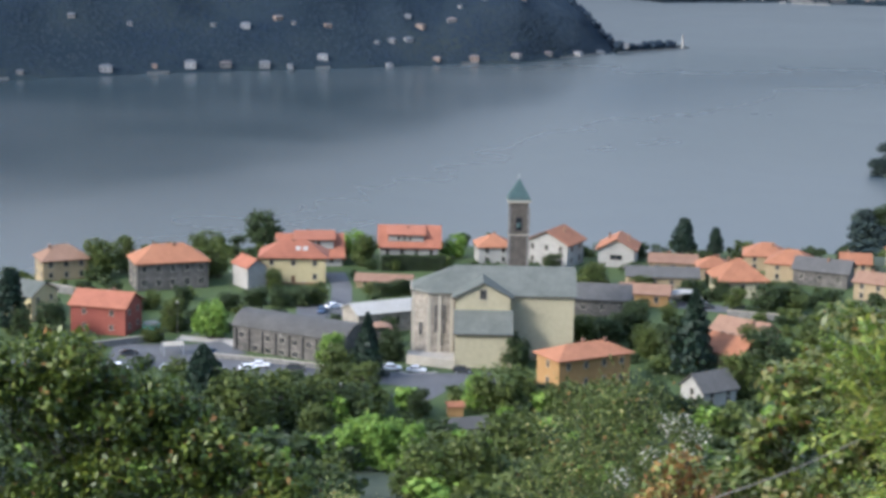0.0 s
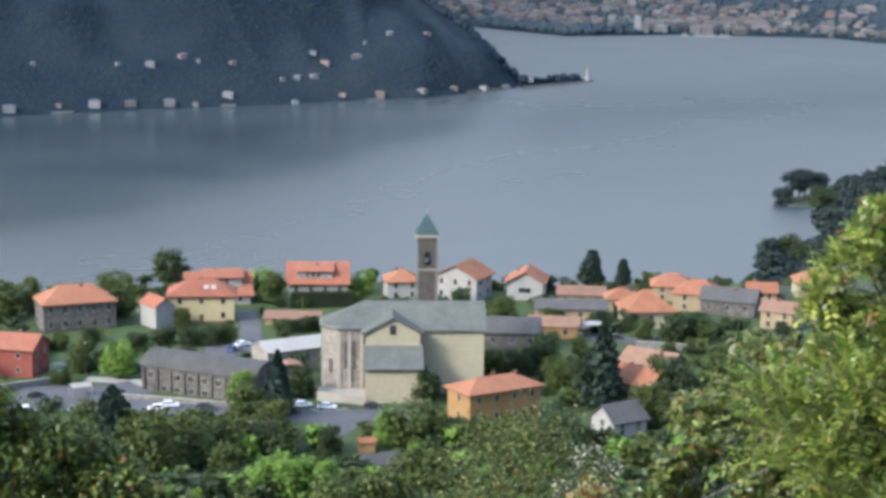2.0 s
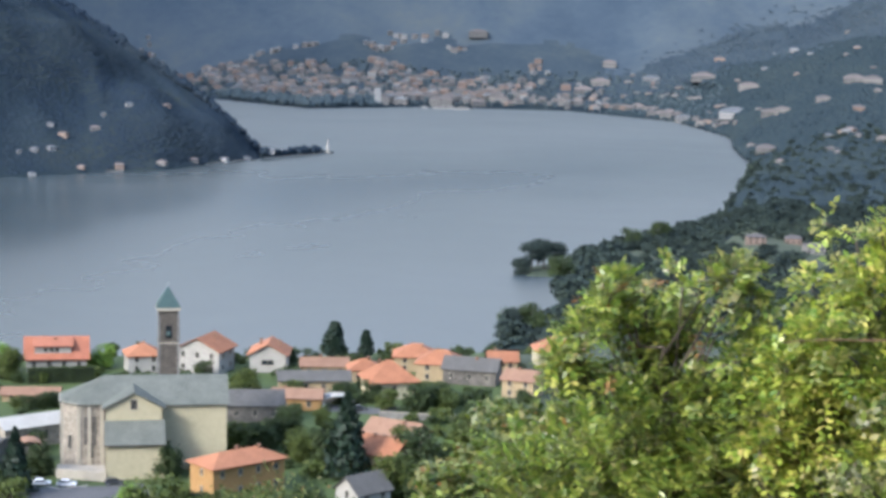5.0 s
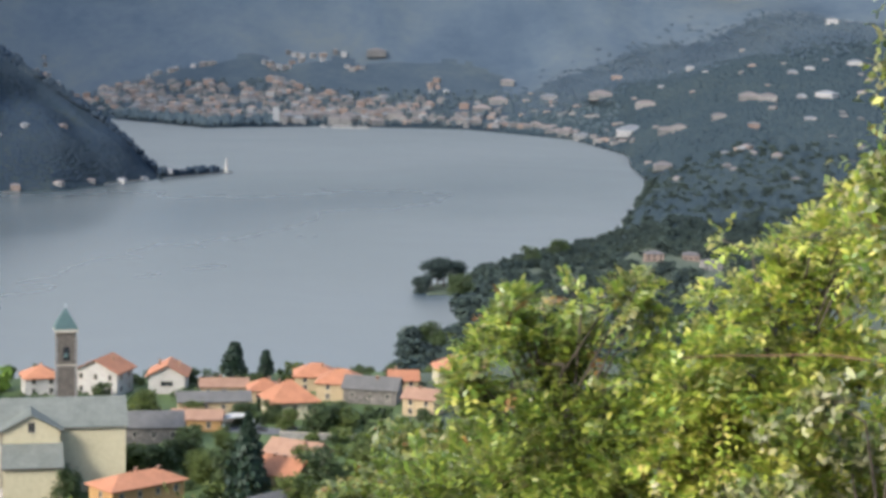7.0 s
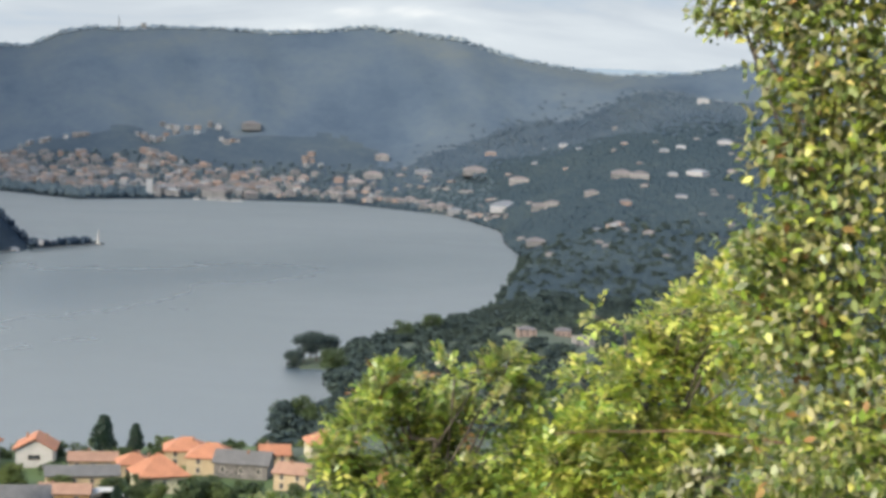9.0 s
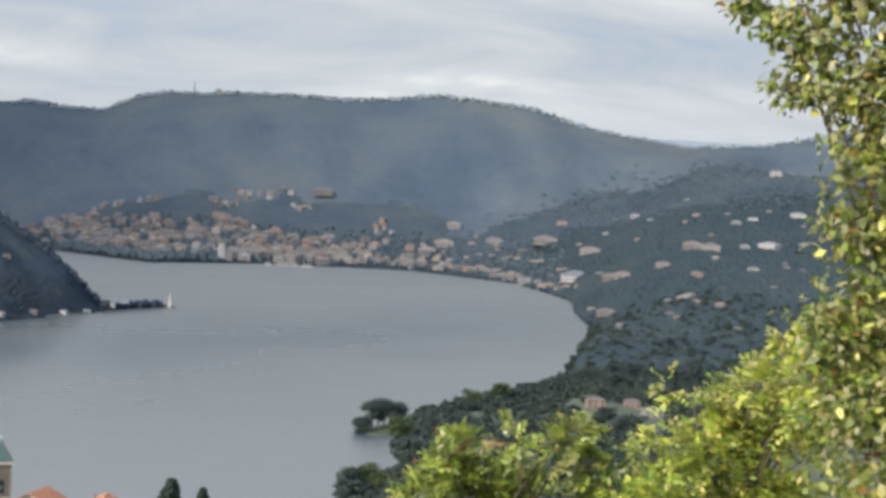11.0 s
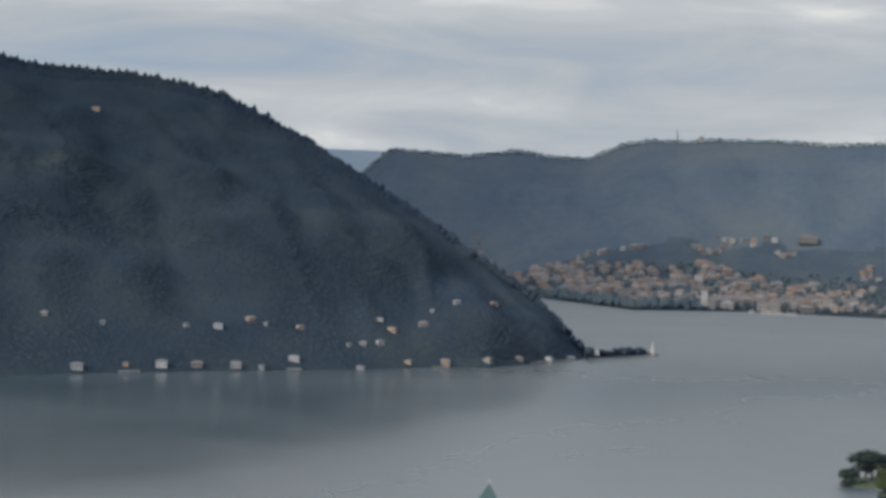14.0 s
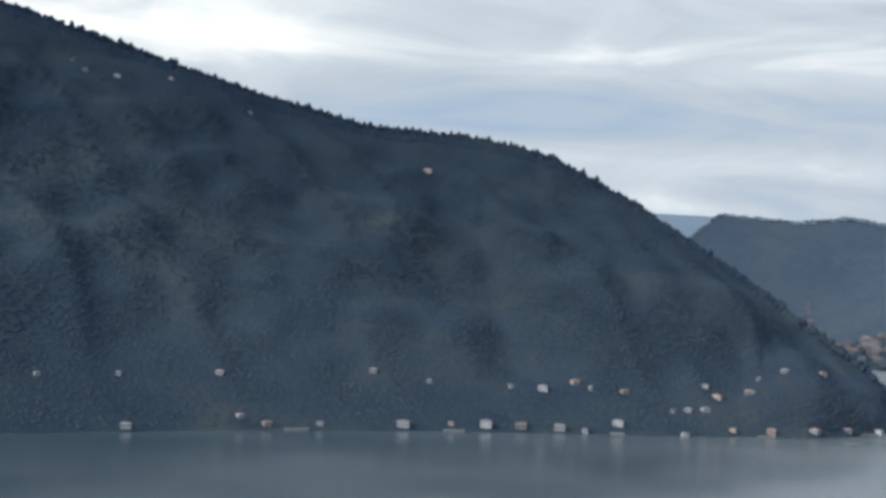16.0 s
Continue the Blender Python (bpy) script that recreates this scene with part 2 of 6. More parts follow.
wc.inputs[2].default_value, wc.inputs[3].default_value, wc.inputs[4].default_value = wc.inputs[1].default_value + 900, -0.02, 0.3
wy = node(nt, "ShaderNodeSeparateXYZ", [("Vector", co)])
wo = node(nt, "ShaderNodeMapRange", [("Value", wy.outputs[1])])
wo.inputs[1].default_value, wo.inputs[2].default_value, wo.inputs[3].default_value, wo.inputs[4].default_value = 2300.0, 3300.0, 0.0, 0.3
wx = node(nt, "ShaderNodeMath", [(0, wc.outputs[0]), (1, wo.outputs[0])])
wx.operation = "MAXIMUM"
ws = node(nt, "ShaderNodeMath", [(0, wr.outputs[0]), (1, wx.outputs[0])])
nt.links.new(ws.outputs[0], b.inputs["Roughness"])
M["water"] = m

# overcast sky behind everything: grey cloud bands with brighter gaps
m, nt, b, out = blank("cloudy_sky")
nt.nodes.remove(b)
co = nt.nodes.new("ShaderNodeTexCoord").outputs["Object"]
mp = node(nt, "ShaderNodeMapping", [("Vector", co)])
mp.inputs["Scale"].default_value = (0.0014, 0.0014, 0.0068)
c1 = node(nt, "ShaderNodeTexNoise", [("Vector", mp.outputs[0])], Scale=1.0, Detail=7.0, Roughness=0.55, Distortion=0.7)
xyz = node(nt, "ShaderNodeSeparateXYZ", [("Vector", co)])
el = node(nt, "ShaderNodeMapRange", [("Value", xyz.outputs[2])])
el.inputs[1].default_value, el.inputs[2].default_value = 250.0, 1250.0
# cloud layers from the horizon up: pale haze, a blue-grey gap, bright broken cloud; brighter still out of view, for the
# lake
band = ramp(nt, el.outputs[0], (0.0, (0.5,) * 3), (0.12, (0.56,) * 3), (0.19, (0.36,) * 3), (0.28, (0.4,) * 3), (0.37, (0.62,) * 3), (0.44, (0.5,) * 3), (0.52, (0.52,) * 3), (0.6, (1.0,) * 3), (0.75, (0.85,) * 3), (1.0, (0.65,) * 3))
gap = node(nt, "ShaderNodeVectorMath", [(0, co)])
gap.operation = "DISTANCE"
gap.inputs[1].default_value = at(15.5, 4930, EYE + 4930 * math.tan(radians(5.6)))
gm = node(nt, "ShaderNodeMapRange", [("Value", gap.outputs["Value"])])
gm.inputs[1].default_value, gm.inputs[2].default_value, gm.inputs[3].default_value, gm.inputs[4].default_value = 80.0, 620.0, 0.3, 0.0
s1 = node(nt, "ShaderNodeMath", [(0, c1.outputs[0]), (1, band.outputs[0])])
# unseen upper sky gets added brightness to lighten the water's reflection
high = node(nt, "ShaderNodeMapRange", [("Value", xyz.outputs[2])])
high.inputs[1].default_value, high.inputs[2].default_value, high.inputs[3].default_value, high.inputs[4].default_value = 1150.0, 2300.0, 0.0, 0.95
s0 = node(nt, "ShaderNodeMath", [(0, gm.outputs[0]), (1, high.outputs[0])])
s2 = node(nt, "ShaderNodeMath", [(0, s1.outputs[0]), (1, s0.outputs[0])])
s3 = node(nt, "ShaderNodeMath", [(0, s2.outputs[0])])
s3.operation, s3.inputs[1].default_value = "MULTIPLY", 0.5
cr = ramp(nt, s3.outputs[0], (0.36, (0.33, 0.42, 0.54)), (0.47, (0.45, 0.50, 0.56)), (0.56, (0.54, 0.59, 0.64)), (0.64, (0.76, 0.78, 0.79)), (0.74, (1.0, 0.99, 0.96)), (0.86, (1.35, 1.45, 1.6)), (1.0, (1.9, 2.1, 2.4)))
em = node(nt, "ShaderNodeEmission", [("Color", cr.outputs[0])], Strength=0.33)
nt.links.new(em.outputs[0], out.inputs[0])
M["clouds"] = m


# ---- building blocks ----
def mesh_of(bm, name):
    me = bpy.data.meshes.new(name)
    bm.to_mesh(me)
    bm.free()
    return me


def part(name, bm, material, parent, label=""):
    me = bm if isinstance(bm, bpy.types.Mesh) else mesh_of(bm, name)
    if not me.materials:
        me.materials.append(M[material])
    ob = new(name, me)
    ob.parent = parent
    return tagged(ob, label)


def thing(name, m, label, category, group="", kind=""):
    ob = new(name)
    ob.matrix_basis = m
    return tagged(ob, label, category, group, kind)


def solid(name, verts, faces, material):
    me = bpy.data.meshes.new(name)
    me.from_pydata(verts, [], faces)
    me.materials.append(M[material])
    me.update()
    return me


def box(*sizes):
    """A bmesh of boxes, each (x0, y0, z0, x1, y1, z1), with slightly softened edges."""
    bm = bmesh.new()
    for x0, y0, z0, x1, y1, z1 in sizes:
        c = bmesh.ops.create_cube(bm, size=1)["verts"]
        bmesh.ops.transform(bm, verts=c, matrix=Matrix.LocRotScale(((x0 + x1) / 2, (y0 + y1) / 2, (z0 + z1) / 2), None, (x1 - x0, y1 - y0, z1 - z0)))
    return bm


def prism(outline, z0, z1, top=None):
    """An upright solid over a counter-clockwise outline; top: another outline for the upper end."""
    n = len(outline)
    top = top or outline
    bm = bmesh.new()
    lo = [bm.verts.new((x, y, z0)) for x, y in outline]
    hi = [bm.verts.new((x, y, z1)) for x, y in top]
    bm.faces.new(lo[::-1]), bm.faces.new(hi)
    for i in range(n):
        bm.faces.new((lo[i], lo[(i + 1) % n], hi[(i + 1) % n], hi[i]))
    return bm


def slab(bm, pts, thick):
    """A sloping slab under a polygon of points."""
    up = [bm.verts.new(p) for p in pts]
    dn = [bm.verts.new(Vector(p) - Vector((0, 0, thick))) for p in pts]
    n = len(pts)
    bm.faces.new(up), bm.faces.new(dn[::-1])
    for i in range(n):
        bm.faces.new((up[(i + 1) % n], up[i], dn[i], dn[(i + 1) % n]))
    return bm


# ---- the lie of the land, by heading and distance ----
def table(az, *pairs):
    pairs = sorted(pairs)
    return float(np.interp(az, [p[0] for p in pairs], [p[1] for p in pairs]))


def near_shore(az):
    return table(az, (-60, 3900), (-18.7, 2850), (-18.6, 2787), (-18.2, 2505), (-17.8, 2226), (-16.5, 2091), (-13.6, 1877), (-12.4, 1850), (-12.3, 1800), (-12.15, 1733), (-11.8, 1546), (-11.5, 1470), (-10.7, 1280), (60, 1200))


def far_shore(az):
    return table(az, (-60, 2790), (-18.6, 2790), (-18.1, 3000), (-17.9, 3220), (-16.3, 3500), (-13.2, 3667), (-9.2, 3656), (-6, 3576), (-3.2, 3760), (-1.5, 4000), (60, 4100))


def left_shore(az):
    return table(az, (-6.8, 2822), (-4.7, 2717), (-2, 2572), (2.7, 2485), (5, 2450), (13, 2340), (20.4, 2228), (60, 1900))


def left_ridge(az):
    """Distance and height of the wooded mountain's skyline."""
    r = table(az, (-6.8, 2850), (-5, 2790), (-4.5, 2800), (-3.2, 2870), (-1.9, 2960), (0.5, 3130), (3.4, 3330), (8, 3480), (21, 3480), (60, 3300))
    el = table(az, (-4.75, -5.85), (-4.45, -5.6), (-4.19, -5.36), (-3.9, -5.08), (-3.62, -4.82), (-2.67, -4.08), (-0.99, -2.99), (0.52, -2.0), (3.44, -0.25), (5.7, 0.92), (7.8, 1.31), (11.15, 1.53), (15, 2.5), (18.2, 3.5), (21.3, 4.38), (30, 6), (60, 7))
    z = EYE + r * math.tan(radians(el))
    if az < -4.75:
        z = table(az, (-6.9, -9), (-6.78, 2.5), (-5.2, 4), (-4.75, 9))
    return r, z


def far_ridge(az):
    el = table(az, (-60, 1), (-30, 0.8), (-25.5, 0.05), (-22.8, -0.5), (-20.8, -0.62), (-18.6, -0.33), (-17.8, -0.16), (-16.5, 0.24), (-15, 0.38), (-13.8, 0.46), (-12.6, 0.3), (-11.4, 0.2), (-9.7, 0.26), (-8, 0.23), (-7.2, 0.14), (-6.4, 0.16), (-5.5, 0), (-4.9, -0.3), (-4.5, -0.45), (-3.5, -0.42), (-2.6, -0.28), (-2, -0.36), (-1.2, -0.48), (1.0, -0.38), (1.75, -1.06), (2.5, -1.6), (60, -1.6))
    return 4650.0, EYE + 4650 * math.tan(radians(el))


def shelf_edge(az):
    return table(az, (-60, 700), (-14, 620), (-10.4, 602), (-5, 594), (0, 596), (5, 590), (10, 565), (13, 540), (60, 540))


def profile(az):
    if abs(az) > 75:
        k = min(1, (abs(az) - 75) / 40)
        return [(0, 288.4), (30, 288.4 - 20 * (1 - k) + 12 * k), (200, 210 * (1 - k) + 380 * k), (1000, 600 * k + 10), (4990, 900 * k + 20)]
    e, n = shelf_edge(az), near_shore(az)
    p = [(0, 288.4), (1.5, 288.35), (6, 286.2), (20, 280.5), (50, 268), (150, 232), (300, 187), (375, 171.5), (e, 169)]
    if az > -18.6:
        if -13.3 < az < -12.0:  # a small bay in front of the point
            p += [(e + 60, 140), (1440, 14), (1500, 0.8), (1520, -6), (1775, -6), (1792, 1.5), (n, 1.5), (n + 15, -8)]
        else:
            k = min(1, max(0, (-14 - az) / 3))
            fall = 128 / (n - e - 120)
            p += [(e + 60, 140), (1200, (140 - (1140 - e) * fall) * (1 - k) + 60 * k), (n - 260, (12 + 200 * fall) * (1 - k) + 14 * k), (n - 60, 12 - 8 * k), (n, 0.6), (n + 15, -8)]
        f = far_shore(az)
        if az > -6.9:
            s = left_shore(az)
            r, z = left_ridge(az)
            p += [(s - 12, -8), (s, 1.0)]
            if az > -4.75:
                p += [(s + 0.12 * (r - s), 1 + 0.13 * z), (s + 0.5 * (r - s), 0.55 * z), (s + 0.8 * (r - s), 0.86 * z), (r, z), (r + 60, z - 22), (r + 350, table(z, (60, -8), (140, 49), (700, 245)))]
            else:
                p += [(s + 10, z), (r, z), (r + 14, -8)]
            f = max(f, r + 420)
        p += [(f - 20, -8), (f, 1.2)]
        if az < -15.5:
            k = min(1, (-15.5 - az) / 3.1)
            p += [(f + 450, 36 - 5 * k), (min(max(3800, f + 460), 4100), table(az, (-18.6, 58), (-15.5, 37)))]
        else:
            p += [(min(f + 450, 4200), 22 + 14 * (az < -3))]
    else:
        k = min(1, max(0, (-18.6 - az) / 2.5))
        p += [(1200, 60), (1900, 36 - 8 * k), (2300, 22 + 4 * k), (2527, 14 + 21 * k), (2790, 2 + 43 * k), (3300, 33 + 52 * k), (3800, 58 + 60 * k)]
    R, Z = far_ridge(az)
    p += [(4250, table(az, (-24, 175), (-19, 110), (-12, 90), (-5, 62), (0, 40))), (4480, 0.5 * Z + 75), (R, Z), (4760, min(Z - 25, 215)), (4890, 251), (4990, 251)]
    return p


def ground(az, r):
    p = profile(az)
    z = float(np.interp(r, [a for a, _ in p], [b for _, b in p]))
    if abs(az) < 75 and az > -4.75:
        s = left_shore(az)
        R, Z = left_ridge(az)
        u = (r - s) / (R - s)
        if 0.05 < u < 1.0:
            q = at(az, r)
            w = az * 42 - 260 * u + 60 * noise.noise((q.x / 400, q.y / 400, 5.2))
            z += (u - 0.05) * (1 - u) * 4 * (50 * noise.noise((q.x / 210, q.y / 330, 3.1)) + 22 * noise.noise((q.x / 70, q.y / 110, 7.7)) - 30 * abs(noise.noise((w / 95, u * 1.2, 2.2))) + 8)
    if r > 3950 and r < 4650:
        q = at(az, r)
        z += math.sin(math.pi * (r - 3950) / 700) * (44 * noise.noise((q.x / 300, q.y / 500, 1.7)) + 20 * noise.noise((q.x / 110, q.y / 200, 4.1)))
    return z


def spot(az, r, dz=0.0):
    return at(az, r, ground(az, r) + dz)


def hill_edge(az):
    """Where the dark woods of the bank give way to the haze-coloured hillside."""
    return table(az, (-30, 4330), (-19, 4220), (-15, 3980), (-13.5, 3900)) + (60 * noise.noise((az * 0.6, 4.4, 0)) if az < -13.5 else 0)


azs = [-180 + 5 * i for i in range(21)] + [-75 + 1.5 * i for i in range(29)] + [-31.5 + 0.22 * i for i in range(252)] + [24 + 1.5 * i for i in range(35)] + [78 + 5 * i for i in range(21)]
azs = sorted({round(a, 3) for a in azs if a < 180})
rs = [0.01, 0.5, 1.5, 3, 6, 10, 15, 20, 30, 50, 75, 110, 150, 200, 250, 300, 340, 375, 400, 430, 460, 490, 520, 540, 560, 580, 600, 625, 650, 680, 700, 750, 800, 900, 1000, 1100, 1190, 1215]
rs += [1250 + 17 * i for i in range(220)]
rs = [r for r in rs if r < 4985] + [4990]
verts, faces, mats = [], [], []
for a in azs:
    for r in rs:
        verts.append(spot(a, r))
nr, na = len(rs), len(azs)
for i in range(na):
    j = (i + 1) % na
    for k in range(nr - 1):
        faces.append((j * nr + k, i * nr + k, i * nr + k + 1, j * nr + k + 1))
        rm = rs[k]
        # ground past 1900 m takes colours with haze mixed in
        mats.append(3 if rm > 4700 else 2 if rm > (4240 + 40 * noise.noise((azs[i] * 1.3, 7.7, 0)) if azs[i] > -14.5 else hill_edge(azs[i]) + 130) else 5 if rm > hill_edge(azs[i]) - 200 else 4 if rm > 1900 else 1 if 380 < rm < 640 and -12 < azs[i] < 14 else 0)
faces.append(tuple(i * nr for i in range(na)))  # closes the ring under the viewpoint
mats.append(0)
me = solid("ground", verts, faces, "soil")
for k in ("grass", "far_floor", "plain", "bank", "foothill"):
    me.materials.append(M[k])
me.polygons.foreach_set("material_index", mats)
me.polygons.foreach_set("use_smooth", [True] * len(faces))
tagged(new("ground", me), "wooded slopes, village terrace and lake shores rising to distant hills", "ground", kind="structure")

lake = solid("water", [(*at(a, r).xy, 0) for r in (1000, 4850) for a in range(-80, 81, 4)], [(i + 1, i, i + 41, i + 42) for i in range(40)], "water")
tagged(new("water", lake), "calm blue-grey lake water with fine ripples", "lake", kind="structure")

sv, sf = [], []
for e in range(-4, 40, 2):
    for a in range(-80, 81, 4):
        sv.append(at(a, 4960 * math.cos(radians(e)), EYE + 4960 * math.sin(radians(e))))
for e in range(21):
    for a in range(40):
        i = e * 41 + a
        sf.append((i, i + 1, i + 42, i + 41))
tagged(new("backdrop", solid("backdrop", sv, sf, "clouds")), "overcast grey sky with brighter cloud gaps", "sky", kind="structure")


# ---- buildings ----
WIN = {}
TAKEN = []  # what plants keep clear of: x, y, radius


def window(parent, m, w=1.0, h=1.5, shutters=False):
    """A framed pane standing a little proud of its wall; m places its middle, looking to -y."""
    if (w, h) not in WIN:
        t = 0.1
        fr = box((-w / 2 - t, -0.09, -h / 2 - t, -w / 2, 0.04, h / 2 + t), (w / 2, -0.09, -h / 2 - t, w / 2 + t, 0.04, h / 2 + t), (-w / 2, -0.09, h / 2, w / 2, 0.04, h / 2 + t), (-w / 2 - 0.1, -0.16, -h / 2 - t, w / 2 + 0.1, 0.04, -h / 2), (-0.03, -0.05, -h / 2, 0.03, 0.03, h / 2))
        WIN[w, h] = (mesh_of(fr, "window_frame"), mesh_of(box((-w / 2, -0.025, -h / 2, w / 2, 0.03, h / 2)), "pane"), mesh_of(box((-w / 2 - 0.55, -0.07, -h / 2, -w / 2 - 0.1, 0.03, h / 2), (w / 2 + 0.1, -0.07, -h / 2, w / 2 + 0.55, 0.03, h / 2)), "shutters"))
    fr, pn, sh = WIN[w, h]
    ob = part("window", fr, "trim", parent)
    ob.matrix_basis = m
    part("pane", pn, "glass", ob)
    if shutters:
        part("shutters", sh, "shutter", ob)
    return ob


def chimney(parent, x, y, z0, h=1.2):
    bm = box((x - 0.3, y - 0.3, z0 - 1.2, x + 0.3, y + 0.3, z0 + h), (x - 0.42, y - 0.42, z0 + h, x + 0.42, y + 0.42, z0 + h + 0.12))
    part("chimney", bm, "tile_brown", parent)


def gable_roof(w, d, h, rise, over, along="x", thick=0.25):
    """Two sloping sheets over a w by d plan with eaves at h."""
    bms = []
    for s in (-1, 1):
        bm = bmesh.new()
        drop = over * rise / ((d if along == "x" else w) / 2)
        if along == "x":
            p = [(-w / 2 - over, s * (d / 2 + over), h - drop), (w / 2 + over, s * (d / 2 + over), h - drop), (w / 2 + over, 0, h + rise), (-w / 2 - over, 0, h + rise)]
        else:
            p = [(s * (w / 2 + over), d / 2 + over, h - drop), (s * (w / 2 + over), -d / 2 - over, h - drop), (0, -d / 2 - over, h + rise), (0, d / 2 + over, h + rise)]
        p = [Vector(q) + Vector((0, 0, thick)) for q in p]
        if s == 1 and along == "x":
            p = p[::-1]
        if s == -1 and along != "x":
            p = p[::-1]
        slab(bm, p, thick)
        bmesh.ops.recalc_face_normals(bm, faces=bm.faces)
        bms.append(bm)
    return bms


def hip_roof(w, d, h, rise, over, thick=0.25):
    e = min(w, d) / 2
    a, b = w / 2 + over, d / 2 + over
    lo = h - over * rise / e
    ridge = ((-(w / 2 - e), 0), (w / 2 - e, 0)) if w >= d else ((0, -(d / 2 - e)), (0, d / 2 - e))
    c = [(-a, -b), (a, -b), (a, b), (-a, b)]
    r0, r1 = [(*q, h + rise) for q in ridge]
    c = [(*q, lo) for q in c]
    polys = [(c[0], c[1], r1, r0), (c[1], c[2], r1), (c[2], c[3], r0, r1), (c[3], c[0], r0)] if w >= d else [(c[0], c[1], r0), (c[1], c[2], r1, r0), (c[2], c[3], r1), (c[3], c[0], r0, r1)]
    out = []
    for p in polys:
        bm = slab(bmesh.new(), [Vector(q) + Vector((0, 0, thick)) for q in p], thick)
        bmesh.ops.recalc_face_normals(bm, faces=bm.faces)
        out.append(bm)
    return out


def walls(w, d, h, rise=0, along="x"):
    bm = prism([(-w / 2, -d / 2), (w / 2, -d / 2), (w / 2, d / 2), (-w / 2, d / 2)], -2.0, h)
    if rise:
        if along == "x":
            t = [(-w / 2, -d / 2, h), (-w / 2, d / 2, h), (-w / 2, 0, h + rise), (w / 2, -d / 2, h), (w / 2, d / 2, h), (w / 2, 0, h + rise)]
        else:
            t = [(w / 2, -d / 2, h), (-w / 2, -d / 2, h), (0, -d / 2, h + rise), (w / 2, d / 2, h), (-w / 2, d / 2, h), (0, d / 2, h + rise)]
        v = [bm.verts.new(p) for p in t]
        for f in ((0, 1, 2), (5, 4, 3), (0, 2, 5, 3), (2, 1, 4, 5)):
            bm.faces.new([v[i] for i in f])
        bmesh.ops.recalc_face_normals(bm, faces=bm.faces)
    return bm


def house(az, r, turn, w, d, h, wall, roof, label, shape="gable", along="x", rise=2.2, over=0.6, front=0, sides=0, floors=2, chim=1, shutters=False, door=False, name="house", win=(1.0, 1.5), group="village houses"):
    ob = thing(name, Matrix.Translation(spot(az, r)) @ pose(0, 0, 0, 0, 0, az + turn), label, "house", group)
    part("wall", walls(w, d, h, rise if shape == "gable" else 0, along), wall, ob)
    for bm in (gable_roof(w, d, h, rise, over, along) if shape == "gable" else hip_roof(w, d, h, rise, over)):
        part("roof", bm, roof, ob)
    q = spot(az, r)
    TAKEN.append((q.x, q.y, max(w, d) * 0.62 + 1))
    step = h / floors
    for f in range(floors):
        z = step * f + step * 0.55
        for i in range(front):
            x = -w / 2 + w * (i + 0.5) / front
            if door and f == 0 and i == front // 2:
                part("door", box((x - 0.55, -d / 2 - 0.06, 0, x + 0.55, -d / 2 + 0.05, 2.3)), "wood", ob)
            else:
                window(ob, pose(x, -d / 2, z), *win, shutters)
        for i in range(sides):
            y = -d / 2 + d * (i + 0.5) / sides
            window(ob, pose(w / 2, y, z, 0, 0, 90), *win, shutters)
            window(ob, pose(-w / 2, y, z, 0, 0, -90), *win, shutters)
    rng = random.Random(int(az * 100 + r))
    for i in range(chim):
        x, y = rng.uniform(-0.3, 0.3) * w, rng.uniform(-0.15, 0.15) * d
        chimney(ob, x, y, h + rise * 0.75, 1.1)
    return ob


def dormer(ob, w, d, x, y, z, h, wall, roof, windows=3):
    """A long dormer: a low wall with windows and its own sheet of tiles, set into a roof."""
    part("dormer_wall", box((x - w / 2, y - d / 2, z - 1, x + w / 2, y + d / 2, z + h)), wall, ob)
    bm = slab(bmesh.new(), [(x - w / 2 - 0.6, y - d / 2 - 0.7, z + h - 0.05), (x + w / 2 + 0.6, y - d / 2 - 0.7, z + h - 0.05), (x + w / 2 + 0.6, y + d / 2 + 0.3, z + h + 1.7), (x - w / 2 - 0.6, y + d / 2 + 0.3, z + h + 1.7)], 0.25)
    bmesh.ops.recalc_face_normals(bm, faces=bm.faces)
    part("dormer_roof", bm, roof, ob)
    for i in range(windows):
        window(ob, pose(x - w * 0.2 + i * 1.6, y - d / 2, z + h * 0.45), 0.9, 1.1)


# the parish church: nave across the view, chapel with a gable, round apse end, bell tower behind
church = thing("church", Matrix.Translation(spot(-1.65, 461)) @ pose(0, 0, 0, 0, 0, -1.65 + 2), "cream plastered parish church with grey slate roofs", "church")
NH = 15.6
part("nave_wall", prism([(-10.0, -7.5), (17.0, -7.5), (17.0, 7.5), (-10.0, 7.5)], -2, NH), "plaster_cream", church)
for s in (-1, 1):
    p = [(-10.5, s * 8.1, NH - 0.35), (17.6, s * 8.1, NH - 0.35), (17.6, 0, NH + 4.9), (-10.5, 0, NH + 4.9)]
    bm = slab(bmesh.new(), p, 0.35)
    bmesh.ops.recalc_face_normals(bm, faces=bm.faces)
    part("nave_roof", bm, "slate", church)
gab = bmesh.new()
gv = [gab.verts.new(p) for p in ((16.98, -7.5, NH), (16.98, 7.5, NH), (16.98, 0, NH + 4.7), (16.5, -7.5, NH), (16.5, 7.5, NH), (16.5, 0, NH + 4.7))]
for f in ((0, 1, 2), (5, 4, 3), (0, 2, 5, 3), (2, 1, 4, 5)):
    gab.faces.new([gv[i] for i in f])
part("gable_wall", gab, "plaster_cream", church)
apse = [(-10.0, 7.2), (-15.0, 7.2), (-20.0, 3.8), (-20.0, -3.8), (-16.0, -7.2), (-10.0, -7.2)]
part("apse_wall", prism(apse, -2, NH), "plaster_apse", church)
